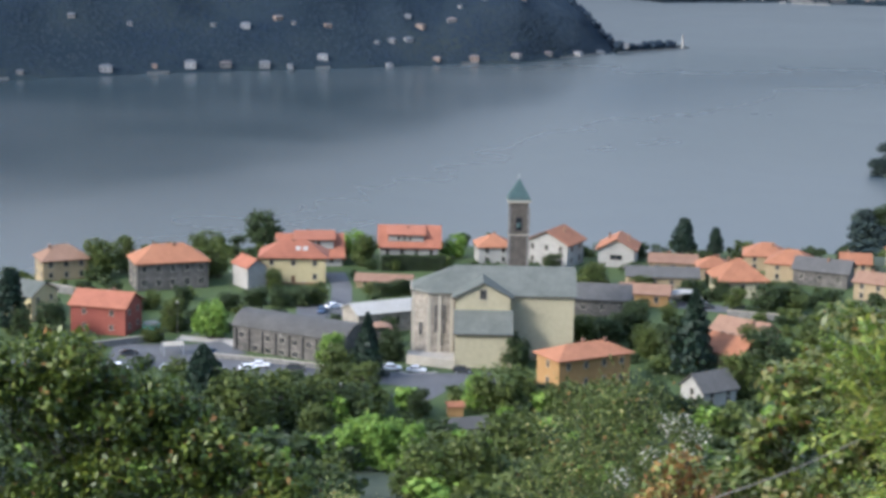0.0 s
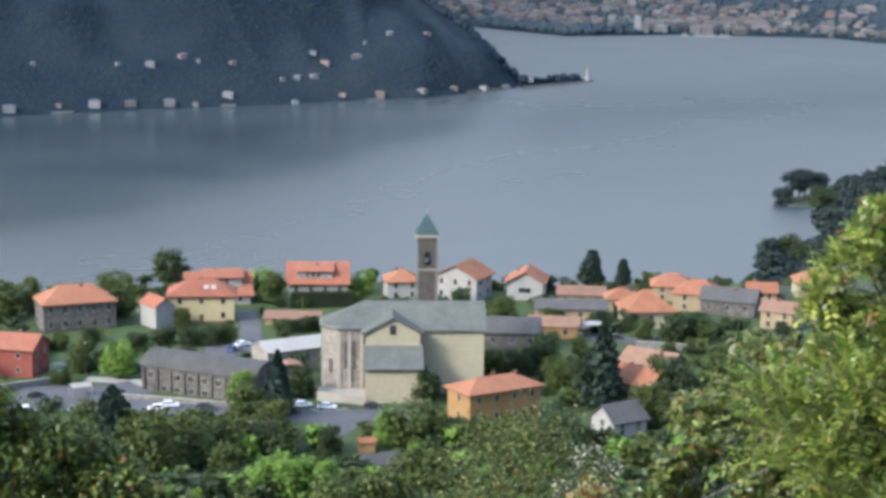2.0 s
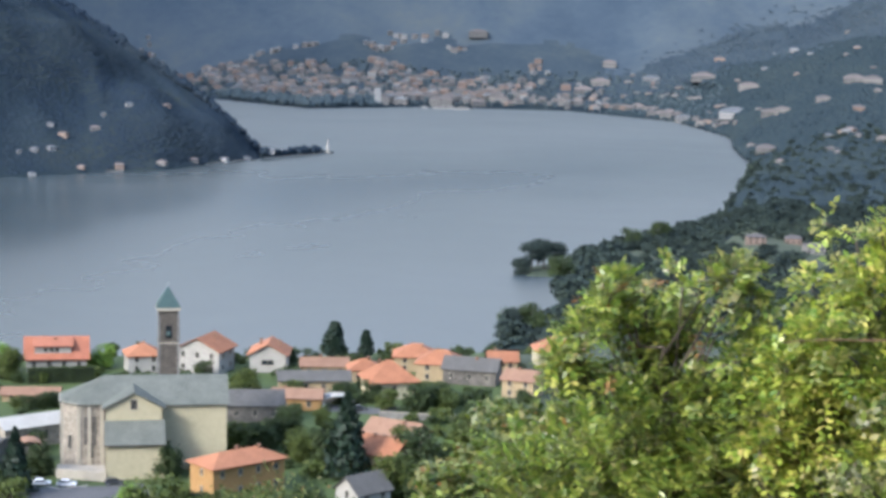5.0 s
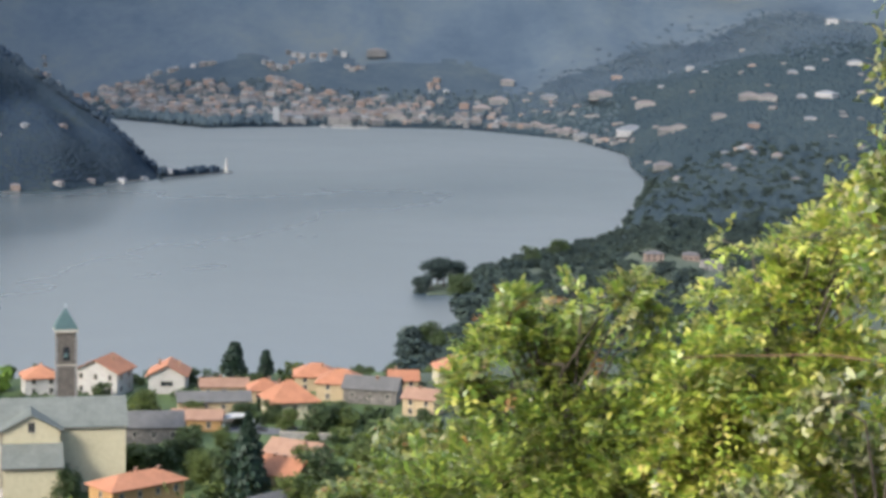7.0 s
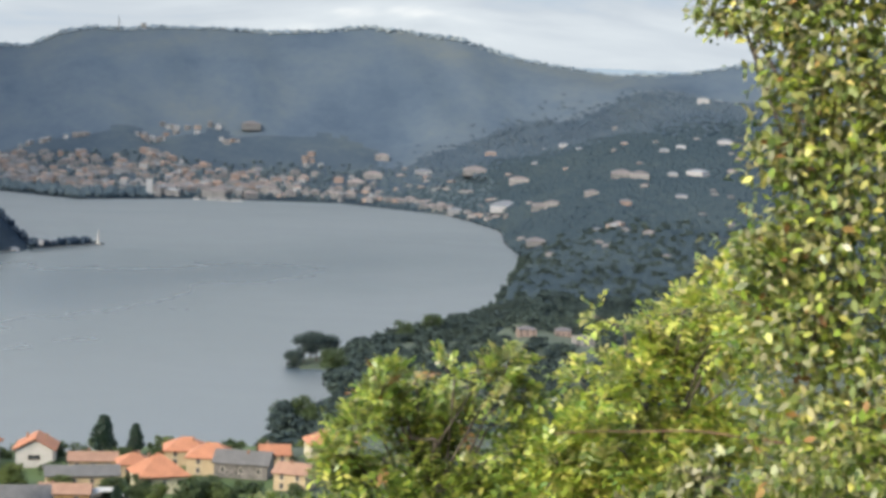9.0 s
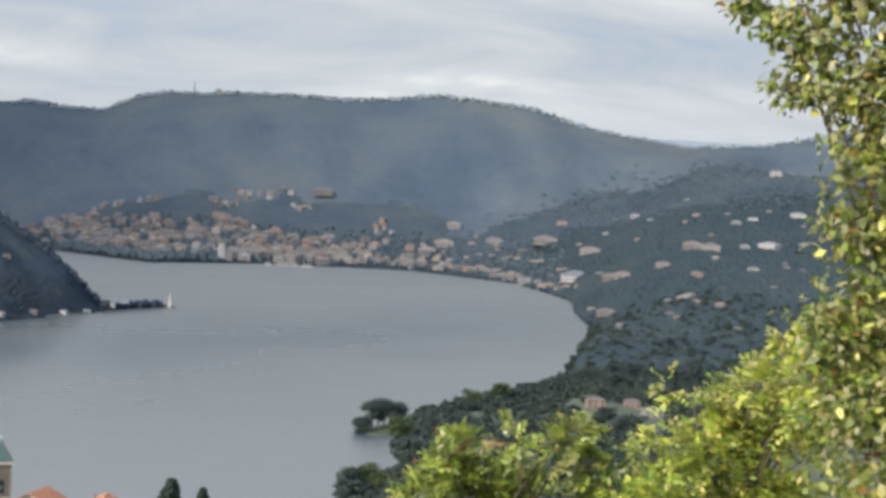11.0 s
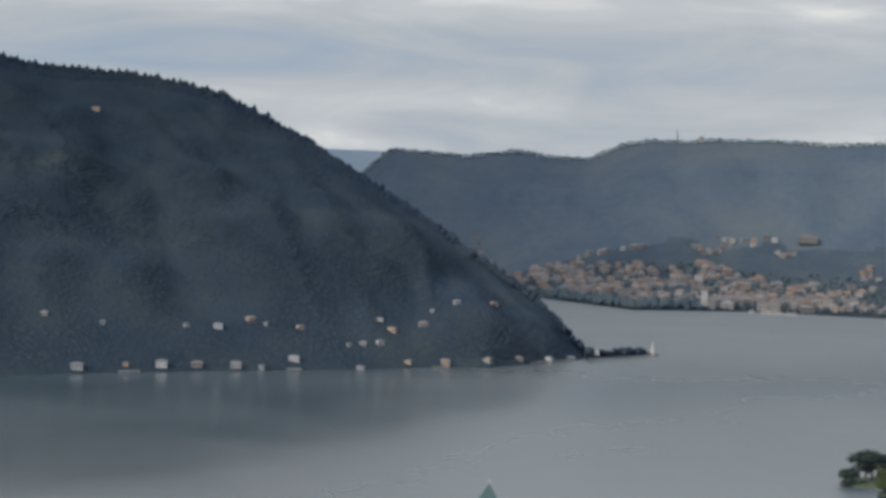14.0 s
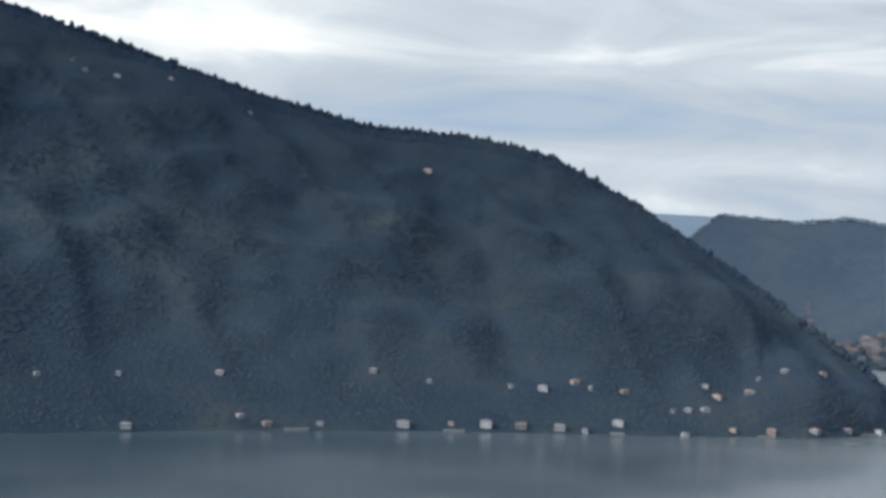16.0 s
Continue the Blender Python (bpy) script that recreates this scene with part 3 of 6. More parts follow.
for q in ((-19.9, -3.9), (-16.1, -7.15), (-13.8, -7.25), (-11.0, -7.25)):
    part("pilaster", box((q[0] - 0.4, q[1] - 0.22, -1, q[0] + 0.4, q[1] + 0.35, NH - 0.2)), "trim", church)
part("cornice", prism([(x * 1.02 - 0.2, y * 1.06) for x, y in apse][::-1], NH - 0.5, NH), "trim", church)
ap = [(x * 1.03, y * 1.08, NH - 0.1) for x, y in apse]
top = (-10.4, 0, NH + 4.8)
for i in range(len(ap) - 1):
    bm = slab(bmesh.new(), [ap[i], ap[i + 1], top], 0.3)
    bmesh.ops.recalc_face_normals(bm, faces=bm.faces)
    part("apse_roof", bm, "slate", church)
part("apse_niche", box((-15.0, -7.32, 6.0, -12.3, -7.1, 12.5)), "plaster_old", church)
window(church, pose(-13.6, -7.35, 4.8), 1.1, 3.6)
window(church, pose(-18.1, -5.55, 6.5, 0, 0, -42), 1.0, 3.2)
# side chapel with its gable
part("chapel_wall", prism([(-10.2, -11.5), (2.2, -11.5), (2.2, -7.4), (-10.2, -7.4)], -2, NH), "plaster_cream", church)
bm = bmesh.new()
v = [bm.verts.new(p) for p in ((2.2, -11.5, NH), (-10.2, -11.5, NH), (-4, -11.5, NH + 3.1), (2.2, -3, NH), (-10.2, -3, NH), (-4, -3, NH + 3.1))]
for f in ((0, 1, 2), (5, 4, 3), (0, 2, 5, 3), (2, 1, 4, 5)):
    bm.faces.new([v[i] for i in f])
bmesh.ops.recalc_face_normals(bm, faces=bm.faces)
part("chapel_gable", bm, "plaster_cream", church)
for s in (-1, 1):
    bm = slab(bmesh.new(), [(-4 + s * 7.0, -12.1, NH - 0.2), (-4 + s * 7.0, -2, NH - 0.2), (-4, -2, NH + 3.5), (-4, -12.1, NH + 3.5)], 0.35)
    bmesh.ops.recalc_face_normals(bm, faces=bm.faces)
    part("chapel_roof", bm, "slate", church)
window(church, pose(-4, -11.52, NH + 0.55), 1.4, 2.2)
part("sacristy_wall", prism([(-10.2, -16.0), (2.6, -16.0), (2.6, -11.4), (-10.2, -11.4)], -2, 8.4), "plaster_cream", church)
bm = slab(bmesh.new(), [(-10.6, -16.7, 8.2), (2.9, -16.7, 8.2), (2.9, -11.45, 12.6), (-10.6, -11.45, 12.6)], 0.35)
bmesh.ops.recalc_face_normals(bm, faces=bm.faces)
part("sacristy_roof", bm, "slate", church)
part("gutter", box((-10.7, -16.85, 8.05, 3.0, -16.68, 8.2)), "slate_dark", church)
part("terrace", prism([(-21, -13), (-10.3, -17.5), (-10.3, -7.4), (-21, -6)], -2, 1.4), "paving", church)
part("terrace_wall", prism([(-21.2, -13.4), (-10.3, -17.9), (-10.3, -17.5), (-21, -13)], -2, 2.3), "trim", church)

tower = thing("bell_tower", Matrix.Translation(spot(-2.14, 482)) @ pose(0, 0, 0, 0, 0, -2 + 4), "brown stone bell tower with a green copper spire", "tower")
TW = 2.3
part("shaft", prism([(-TW, -TW), (TW, -TW), (TW, TW), (-TW, TW)], -2, 32.4), "stone", tower)
for s in (-1, 1):
    part("corner_strip", box((s * TW - 0.3, -TW - 0.12, 0, s * TW + 0.3, -TW + 0.3, 31)), "stone_grey", tower)
# no opening is cut: a dark panel stands for its shaded inside
part("belfry_opening", box((-0.75, -TW - 0.04, 25.4, 0.75, -TW + 0.3, 28.6)), "glass", tower)
bm = bmesh.new()
bmesh.ops.create_cone(bm, cap_ends=True, segments=16, radius1=0.62, radius2=0.38, depth=0.9, matrix=Matrix.Translation((0, -TW - 0.12, 26.8)))
part("bell", bm, "copper", tower)
part("belt_course", box((-TW - 0.15, -TW - 0.15, 24.2, TW + 0.15, TW + 0.15, 24.5)), "trim", tower)
part("cornice", prism([(-TW - 0.45, -TW - 0.45), (TW + 0.45, -TW - 0.45), (TW + 0.45, TW + 0.45), (-TW - 0.45, TW + 0.45)], 32.2, 32.9), "trim", tower)
part("spire", prism([(-TW - 0.5, -TW - 0.5), (TW + 0.5, -TW - 0.5), (TW + 0.5, TW + 0.5), (-TW - 0.5, TW + 0.5)], 32.9, 37.7, [(-0.08, -0.08), (0.08, -0.08), (0.08, 0.08), (-0.08, 0.08)]), "copper", tower)
part("finial", box((-0.06, -0.06, 37.6, 0.06, 0.06, 38.9), (-0.4, -0.05, 38.2, 0.4, 0.05, 38.35)), "metal", tower)

# terrace houses over the lake
house(10.84, 546, 14, 12.5, 9, 5.8, "plaster_tan", "tile_brown", "tan house with a low brown tiled hip roof", "hip", rise=3.0, front=3, sides=2)
house(7.85, 532, 12, 19, 11, 7.6, "plaster_old", "tile_orange", "long weathered grey house with an orange tiled roof", "hip", rise=3.6, front=5, sides=2, win=(1.2, 1.8), chim=2)
yellow = house(4.28, 538, -2, 17.2, 10.5, 7.6, "plaster_yellow", "tile_red", "pale yellow two-storey house with a red tiled hip roof", "hip", rise=3.2, front=3, sides=2, chim=2, door=True, over=0.8)
house(5.55, 530, 28, 5.6, 8.5, 6.0, "plaster_white", "tile_red", "small white annex with a red tiled roof", along="y", rise=2.0, chim=0, over=0.4, floors=1)
ob = house(3.83, 562, 3, 17.5, 12, 3.2, "plaster_white", "tile_red", "white house under a steep red roof with a long dormer", rise=5.0, over=0.9, front=3, floors=1, chim=2)
dormer(ob, 10.5, 4.0, 1.2, -2.4, 5.6, 2.0, "plaster_white", "tile_red", 3)
ob = house(0.97, 571, 0, 16.5, 11, 4.6, "plaster_white", "tile_red", "white house under a red roof with a white dormer band", rise=4.6, over=0.9, front=4, floors=1, chim=2)
dormer(ob, 10.0, 4.2, -1.0, -2.6, 5.4, 2.3, "plaster_white", "tile_red", 3)
house(1.67, 531, -6, 14.5, 6, 2.0, "plaster_tan", "tile_brown", "low tan garage with a brown tiled roof", rise=1.2, front=3, floors=1, chim=0)
house(9.62, 482, -24, 14.0, 10, 7.0, "plaster_red", "tile_red", "brick-red plastered house with a red tiled roof", rise=2.6, front=2, sides=2, win=(0.9, 1.2), chim=1)
house(11.9, 500, -40, 12.5, 10, 6.6, "plaster_yellow", "slate", "yellow house with a grey roof", rise=2.6, sides=2, front=2, win=(0.9, 1.3))
house(-1.44, 568, 8, 9.5, 9, 5.2, "plaster_white", "tile_orange", "white house with an orange tiled roof beside the tower", "hip", rise=2.6, front=2)
house(-3.2, 568, -24, 13.0, 11, 6.9, "plaster_white", "tile_orange", "white gabled house with an orange tiled roof and dark windows", along="y", rise=3.2, over=0.9, front=3, sides=2, chim=1, door=True)
house(-5.03, 570, -6, 10.2, 11, 5.4, "plaster_white", "tile_orange", "white gabled villa with an orange roof and a wide window", along="y", rise=2.8, over=0.9, front=1, floors=1, chim=2, win=(3.4, 1.4))
house(-6.6, 562, 0, 13, 8, 3.4, "plaster_tan", "tile_brown", "low tan row house with a brown roof", rise=1.6, front=3, floors=1)
house(-7.75, 556, 6, 9, 8, 3.8, "plaster_tan", "tile_orange", "small yellow house with an orange tiled roof", "hip", rise=2.2, front=2, floors=1)
house(-8.45, 536, 16, 12.4, 11, 5.4, "plaster_cream", "tile_orange", "cream bungalow with a broad orange hip roof", "hip", rise=4.2, over=1.0, front=3, sides=2, floors=1)
house(-9.2, 574, 0, 12, 10, 4.4, "plaster_tan", "tile_orange", "tan house with an orange tiled roof behind others", "hip", rise=2.8, front=2)
house(-9.95, 560, -8, 13, 10, 5.2, "plaster_tan", "tile_orange", "tan house with an orange hip roof and shaded walls", "hip", rise=3.0, front=2)
house(-10.85, 556, -12, 15, 9, 4.4, "plaster_old", "slate_dark", "grey-roofed house with shaded walls", rise=2.6, front=3, floors=1)
house(-11.7, 566, 4, 8, 7, 5.0, "plaster_tan", "tile_orange", "small tan house with an orange roof", rise=2.0, front=2)
house(-6.3, 541, 4, 19, 8, 3.6, "plaster_tan", "slate_dark", "long low tan building with a dark grey roof", rise=1.8, front=4, floors=1, chim=0)
house(-4.62, 506, 0, 14, 10, 4.6, "plaster_old", "slate_dark", "dark grey-roofed building beside the church", rise=2.8, front=3, floors=1, chim=0)
house(-5.85, 519, -5, 12.5, 7, 3.4, "plaster_orange", "tile_brown", "low ochre house with a brown tiled roof", rise=1.7, front=2, floors=1)
house(-4.15, 433, 34, 18.5, 9, 7.6, "plaster_orange", "tile_orange", "ochre two-storey house with an orange tiled hip roof", "hip", rise=1.9, over=0.8, front=4, sides=1, chim=2, win=(0.9, 1.4))
house(-8.72, 470, -30, 13, 9, 5.4, "plaster_tan", "tile_brown", "tan house with a faded tiled roof", rise=2.6, front=2)
house(-8.35, 452, -38, 12, 9, 5.2, "plaster_tan", "tile_orange", "house with a bright orange tiled roof and chimneys", rise=3.0, front=2, chim=3)
house(-7.78, 424, 40, 9.0, 7.6, 3.6, "plaster_white", "slate_dark", "white house with a dark grey pitched roof", rise=3.0, front=2, sides=1, chim=0)
house(-13.3, 585, 10, 14, 10, 5.0, "plaster_cream", "tile_orange", "cream house with an orange roof at the terrace end", "hip", rise=3.0, front=2)
house(-12.3, 540, -20, 9, 8, 5.0, "plaster_tan", "tile_brown", "small tan house with a brown roof", rise=2.0, front=2)
house(-0.8, 389, 20, 8.2, 5.5, 2.6, "plaster_white", "slate_dark", "small white garden shed with a dark roof", rise=1.4, chim=0, front=1, floors=1, name="shed", group="garden sheds", over=0.4)
house(4.15, 378, -28, 7.2, 4.5, 2.0, "wood", "slate", "timber garden shed with a grey sheet roof", rise=0.9, chim=0, front=0, floors=1, name="shed", group="garden sheds", over=0.4)
house(1.15, 372, 10, 4, 3, 1.8, "metal", "copper", "small metal shed with a pale green roof", rise=0.5, chim=0, floors=1, name="shed", group="garden sheds", over=0.3)

# roof windows on the yellow house, a balcony on the grey one beside it
for x in (0.6, 2.6):
    bm = slab(bmesh.new(), [(x, -3.6, 8.95), (x + 1.3, -3.6, 8.95), (x + 1.3, -2.3, 9.75), (x, -2.3, 9.75)], 0.12)
    bmesh.ops.recalc_face_normals(bm, faces=bm.faces)
    part("skylight", bm, "roof_pale", yellow)
part("balcony", box((-8.6, -6.0, -0.4, 8.6, -5.2, 0.5)), "wood", yellow)
# a rust-coloured garden hut and netting on the slope
house(-0.45, 405, 8, 3.2, 2.6, 2.2, "plaster_orange", "tile_orange", "small rust-coloured garden hut", rise=0.6, chim=0, floors=1, name="shed", group="garden sheds", over=0.3)
for a, r, w in ((-1.6, 330, 9), (-0.2, 352, 7), (4.9, 356, 8)):
    nt2 = thing("garden_fence", Matrix.Translation(spot(a, r)) @ pose(0, 0, 0, 0, 0, a + 6), "green netting fence on thin posts in a vegetable garden", "fence", "garden fences")
    part("netting", box((-w / 2, -0.03, 0.1, w / 2, 0.03, 1.7)), "green_net", nt2)
    for i in range(4):
        x = -w / 2 + w * i / 3
        part("post", box((x - 0.05, -0.08, -0.2, x + 0.05, 0.08, 1.9)), "wood", nt2)

# the long grey hall under its barrel roof
hall = thing("hall", Matrix.Translation(spot(4.08, 457, -0.9)) @ pose(0, 0, 0, 0, 0, 4.08 - 31), "long weathered grey hall with a low barrel roof", "building")
LW, LD, LH, LR = 29.5, 10.6, 6.4, 2.9
arch = [(LD / 2 * math.sin(a), LR * (math.cos(a) - math.cos(1.1)) / (1 - math.cos(1.1))) for a in [-1.1 + 2.2 * i / 12 for i in range(13)]]
arch = [(y / math.sin(1.1), z) for y, z in arch]
bm = bmesh.new()
rim = [(-LD / 2, -2.0)] + [(y, LH + z) for y, z in arch] + [(LD / 2, -2.0)]
left, right = ([bm.verts.new((x, y, z)) for y, z in rim] for x in (-LW / 2, LW / 2))
bm.faces.new(left), bm.faces.new(right[::-1])
for k in range(len(rim)):
    q = (k + 1) % len(rim)
    bm.faces.new((left[k], right[k], right[q], left[q]))
bmesh.ops.recalc_face_normals(bm, faces=bm.faces)
part("wall", bm, "plaster_old", hall)
bm = bmesh.new()
shell = [(y * 1.07, LH + z + 0.05) for y, z in arch] + [(y * 1.07, LH + z + 0.35) for y, z in arch[::-1]]
left, right = ([bm.verts.new((x, y, z)) for y, z in shell] for x in (-LW / 2 - 0.5, LW / 2 + 0.5))
bm.faces.new(left), bm.faces.new(right[::-1])
for k in range(len(shell)):
    q = (k + 1) % len(shell)
    bm.faces.new((left[k], right[k], right[q], left[q]))
bmesh.ops.recalc_face_normals(bm, faces=bm.faces)
part("roof", bm, "slate_dark", hall)
for i in range(9):
    x = -LW / 2 + 0.4 + (LW - 0.8) * i / 8
    part("pilaster", box((x - 0.35, -LD / 2 - 0.45, -2, x + 0.35, -LD / 2 + 0.1, LH - 0.3)), "plaster_old", hall)
for i in range(8):
    for z in (1.8, 4.6):
        if (i * 7 + int(z)) % 5 != 1:
            window(hall, pose(-LW / 2 + 2.2 + i * 3.59, -LD / 2, z), 1.5, 1.3)
for y in (-2.6, 0.2, 2.8):
    window(hall, Matrix.Translation((-LW / 2, y, 4.4)) @ pose(0, 0, 0, 0, 0, -90), 1.2, 1.6)
annex = thing("hall", Matrix.Translation(spot(1.72, 482)) @ pose(0, 0, 0, 0, 0, 1.7 + 26), "low parish hall with a pale sheet roof", "building")
part("wall", walls(17, 9, 5.0, 1.8, "x"), "plaster_apse", annex)
for bm in gable_roof(17, 9, 5.0, 1.8, 0.5):
    part("roof", bm, "roof_pale", annex)
for i in range(4):
    window(annex, pose(-6 + 4 * i, -4.5, 2.8), 1.0, 2.0)
porch = thing("porch", Matrix.Translation(spot(1.75, 463)) @ pose(0, 0, 0, 0, 0, 10), "small rounded porch with a brown roof", "porch")
part("wall", box((-2.6, -2.2, -2, 2.6, 2.2, 4.2)), "plaster_old", porch)
bm = bmesh.new()
for i in range(8):
    a, c = math.pi * i / 8, math.pi * (i + 1) / 8
    slab(bm, [Vector((3 * math.cos(a), -2.6, 4.1 + 1.4 * math.sin(a))), Vector((3 * math.cos(a), 2.6, 4.1 + 1.4 * math.sin(a))), Vector((3 * math.cos(c), 2.6, 4.1 + 1.4 * math.sin(c))), Vector((3 * math.cos(c), -2.6, 4.1 + 1.4 * math.sin(c)))], 0.2)
bmesh.ops.remove_doubles(bm, verts=bm.verts, dist=0.06)
bmesh.ops.recalc_face_normals(bm, faces=bm.faces)
part("roof", bm, "tile_brown", porch)


# ---- roads, walls and cars ----
def strip(name, path, width, material, label, dz=0.06):
    """A road along a path of (heading, distance)."""
    pts = [at(a, r) for a, r in path]
    fine = []
    for i in range(len(pts) - 1):
        for k in range(6):
            fine.append(pts[i].lerp(pts[i + 1], k / 6))
    fine.append(pts[-1])
    vs, fs = [], []
    for i, p in enumerate(fine):
        d = (fine[min(i + 1, len(fine) - 1)] - fine[max(i - 1, 0)]).normalized()
        n = Vector((-d.y, d.x, 0)) * width / 2
        TAKEN.append((p.x, p.y, width / 2 + 1))
        for q in (p - n, p + n):
            a, r = math.degrees(math.atan2(-q.x, q.y)), q.xy.length
            vs.append((q.x, q.y, ground(a, r) + dz))
    for i in range(len(fine) - 1):
        fs.append((2 * i, 2 * i + 2, 2 * i + 3, 2 * i + 1))
    return tagged(new(name, solid(name, vs, fs, material)), label, "road", kind="structure")


strip("road", [(14, 452), (10, 448), (7.5, 450), (5, 441), (2.8, 437), (1, 433), (-0.4, 434), (-1.6, 436)], 11, "asphalt", "grey asphalt village road")
strip("road", [(9.5, 460), (7, 458), (6, 462)], 14, "asphalt", "grey asphalt parking yard", 0.1)
strip("road", [(0.9, 433), (0.4, 425), (0.9, 417)], 9, "asphalt", "curving asphalt road below the church", 0.09)
strip("road", [(3.4, 500), (2.9, 512), (2.9, 530), (3.1, 548)], 5.5, "asphalt", "steep lane between the houses")
strip("road", [(4.2, 500), (2.2, 500)], 15, "asphalt", "small asphalt car park", 0.09)
strip("road", [(-6, 521), (-8, 516), (-10, 520)], 8, "asphalt", "asphalt lane on the terrace")
strip("pavement", [(7.6, 472), (6.2, 468), (5.8, 460)], 5, "paving", "pale paved forecourt")
strip("pavement", [(1.9, 447), (0.9, 437), (0.1, 440)], 0.8, "paving", "pale stone kerb edging the road", 0.14)


def low_wall(path, h, material, label):
    for (a0, r0), (a1, r1) in zip(path, path[1:]):
        p, q = spot(a0, r0), spot(a1, r1)
        ln = (q - p).length
        ang = math.degrees(math.atan2(q.y - p.y, q.x - p.x))
        ob = thing("garden_wall", Matrix.Translation(p) @ pose(0, 0, 0, 0, 0, ang), label, "wall", "garden walls")
        part("wall", box((0, -0.2, -1.5, ln, 0.2, h)), material, ob)
        part("coping", box((-0.1, -0.28, h, ln + 0.1, 0.28, h + 0.12)), "trim", ob)


low_wall([(12, 457), (9.4, 465), (8.0, 470)], 1.6, "stone_grey", "grey stone garden wall along the road")
low_wall([(6.6, 452), (5.0, 447), (2.9, 440)], 1.1, "stone_grey", "grey stone wall below the hall")
low_wall([(11.6, 530), (9.6, 517), (8.4, 508)], 2.2, "stone_grey", "grey stone retaining wall of the terrace")
low_wall([(-5.4, 528), (-7.4, 524)], 2.0, "stone_grey", "stone retaining wall")
low_wall([(-8.2, 508), (-10.4, 506)], 1.6, "stone_grey", "stone retaining wall")

CAR = {}


def car(az, r, turn, paint, label):
    if paint not in CAR:
        prof = [(-2.15, 0.35), (2.15, 0.35), (2.2, 0.62), (2.1, 0.82), (1.25, 0.95), (0.55, 1.42), (-1.15, 1.46), (-1.9, 1.0), (-2.18, 0.9)]
        bm = bmesh.new()
        a = [bm.verts.new((x, -0.86, z)) for x, z in prof]
        c = [bm.verts.new((x, 0.86, z)) for x, z in prof]
        bm.faces.new(a), bm.faces.new(c[::-1])
        for i in range(len(prof)):
            j = (i + 1) % len(prof)
            bm.faces.new((a[j], a[i], c[i], c[j]))
        bmesh.ops.recalc_face_normals(bm, faces=bm.faces)
        bmesh.ops.bevel(bm, geom=list(bm.edges), offset=0.07, segments=2, affect="EDGES")
        ob = thing("car", Matrix.Translation(spot(az, r)) @ pose(0, 0, 0.1, 0, 0, turn), label, "car", "parked cars")
        part("body", bm, paint, ob)
        for s in (-1, 1):
            w = slab(bmesh.new(), [(1.02, s * 0.875, 0.98), (0.5, s * 0.875, 1.34), (-1.05, s * 0.875, 1.38), (-1.6, s * 0.875, 1.0)], 0.02)
            part("side_window", w, "glass", ob)
        part("windscreen", slab(bmesh.new(), [(1.2, -0.7, 1.0), (1.2, 0.7, 1.0), (0.6, 0.66, 1.4), (0.6, -0.66, 1.4)], 0.03), "glass", ob)
        part("rear_window", slab(bmesh.new(), [(-1.2, -0.66, 1.45), (-1.2, 0.66, 1.45), (-1.88, 0.7, 1.05), (-1.88, -0.7, 1.05)], 0.03), "glass", ob)
        for x in (-1.35, 1.35):
            for y in (-0.8, 0.8):
                wh = bmesh.new()
                bmesh.ops.create_cone(wh, cap_ends=True, segments=14, radius1=0.32, radius2=0.32, depth=0.22, matrix=pose(x, y, 0.32, 90))
                w = part("wheel", wh, "rubber", ob)
                rm = bmesh.new()
                bmesh.ops.create_cone(rm, cap_ends=True, segments=10, radius1=0.2, radius2=0.16, depth=0.26, matrix=pose(x, y, 0.32, 90))
                part("rim", rm, "metal", w)
        for y in (-0.6, 0.6):
            part("headlight", box((2.08, y - 0.16, 0.62, 2.2, y + 0.16, 0.76)), "roof_pale", ob)
            part("tail_light", box((-2.2, y - 0.14, 0.74, -2.1, y + 0.14, 0.9)), "plaster_red", ob)
        CAR[paint] = ob
        return ob
    ob = copy_thing(CAR[paint], Matrix.Translation(spot(az, r)) @ pose(0, 0, 0.1, 0, 0, turn))
    return tagged(ob, label)


car(1.42, 441, 4, "car_white", "white hatchback parked on the church road")
car(0.7, 439.5, -8, "car_white", "white saloon parked on the church road")
car(-0.64, 440, 2, "car_dark", "dark grey car parked beside the church wall")
for a, r, tn, pt in ((3.13, 503, 40, "car_white"), (3.45, 498, 80, "car_blue"), (2.75, 499, 100, "car_dark"), (2.45, 502, 95, "car_white"), (7.84, 441, 30, "car_white"), (9.29, 443, 10, "car_white"), (8.5, 446, 60, "car_dark"), (5.57, 440, 15, "car_white"), (5.24, 443, 5, "car_white"), (4.2, 440, -6, "car_dark"), (6.7, 455, 70, "car_blue"), (9.0, 456, 20, "car_dark"), (-6.4, 519, 20, "car_white"), (-7.6, 516, 0, "car_dark"), (-9.3, 517, 5, "car_blue"), (-8.6, 515, 0, "car_dark")):
    car(a, r, tn, pt, {"car_white": "white car parked on asphalt", "car_dark": "dark grey car parked on asphalt", "car_blue": "blue car parked on asphalt"}[pt])

# a market stall awning in the yard, the covered pool, lamp posts
aw = thing("awning", Matrix.Translation(spot(7.76, 456)) @ pose(0, 0, 0, 0, 0, 20), "pale canvas awning on steel posts in the yard", "awning")
bm = bmesh.new()
slab(bm, [(-2.4, -1.7, 2.5), (2.4, -1.7, 2.5), (2.4, 0, 3.1), (-2.4, 0, 3.1)], 0.08)
slab(bm, [(-2.4, 0, 3.1), (2.4, 0, 3.1), (2.4, 1.7, 2.5), (-2.4, 1.7, 2.5)], 0.08)
bmesh.ops.recalc_face_normals(bm, faces=bm.faces)
part("canopy", bm, "trim", aw)
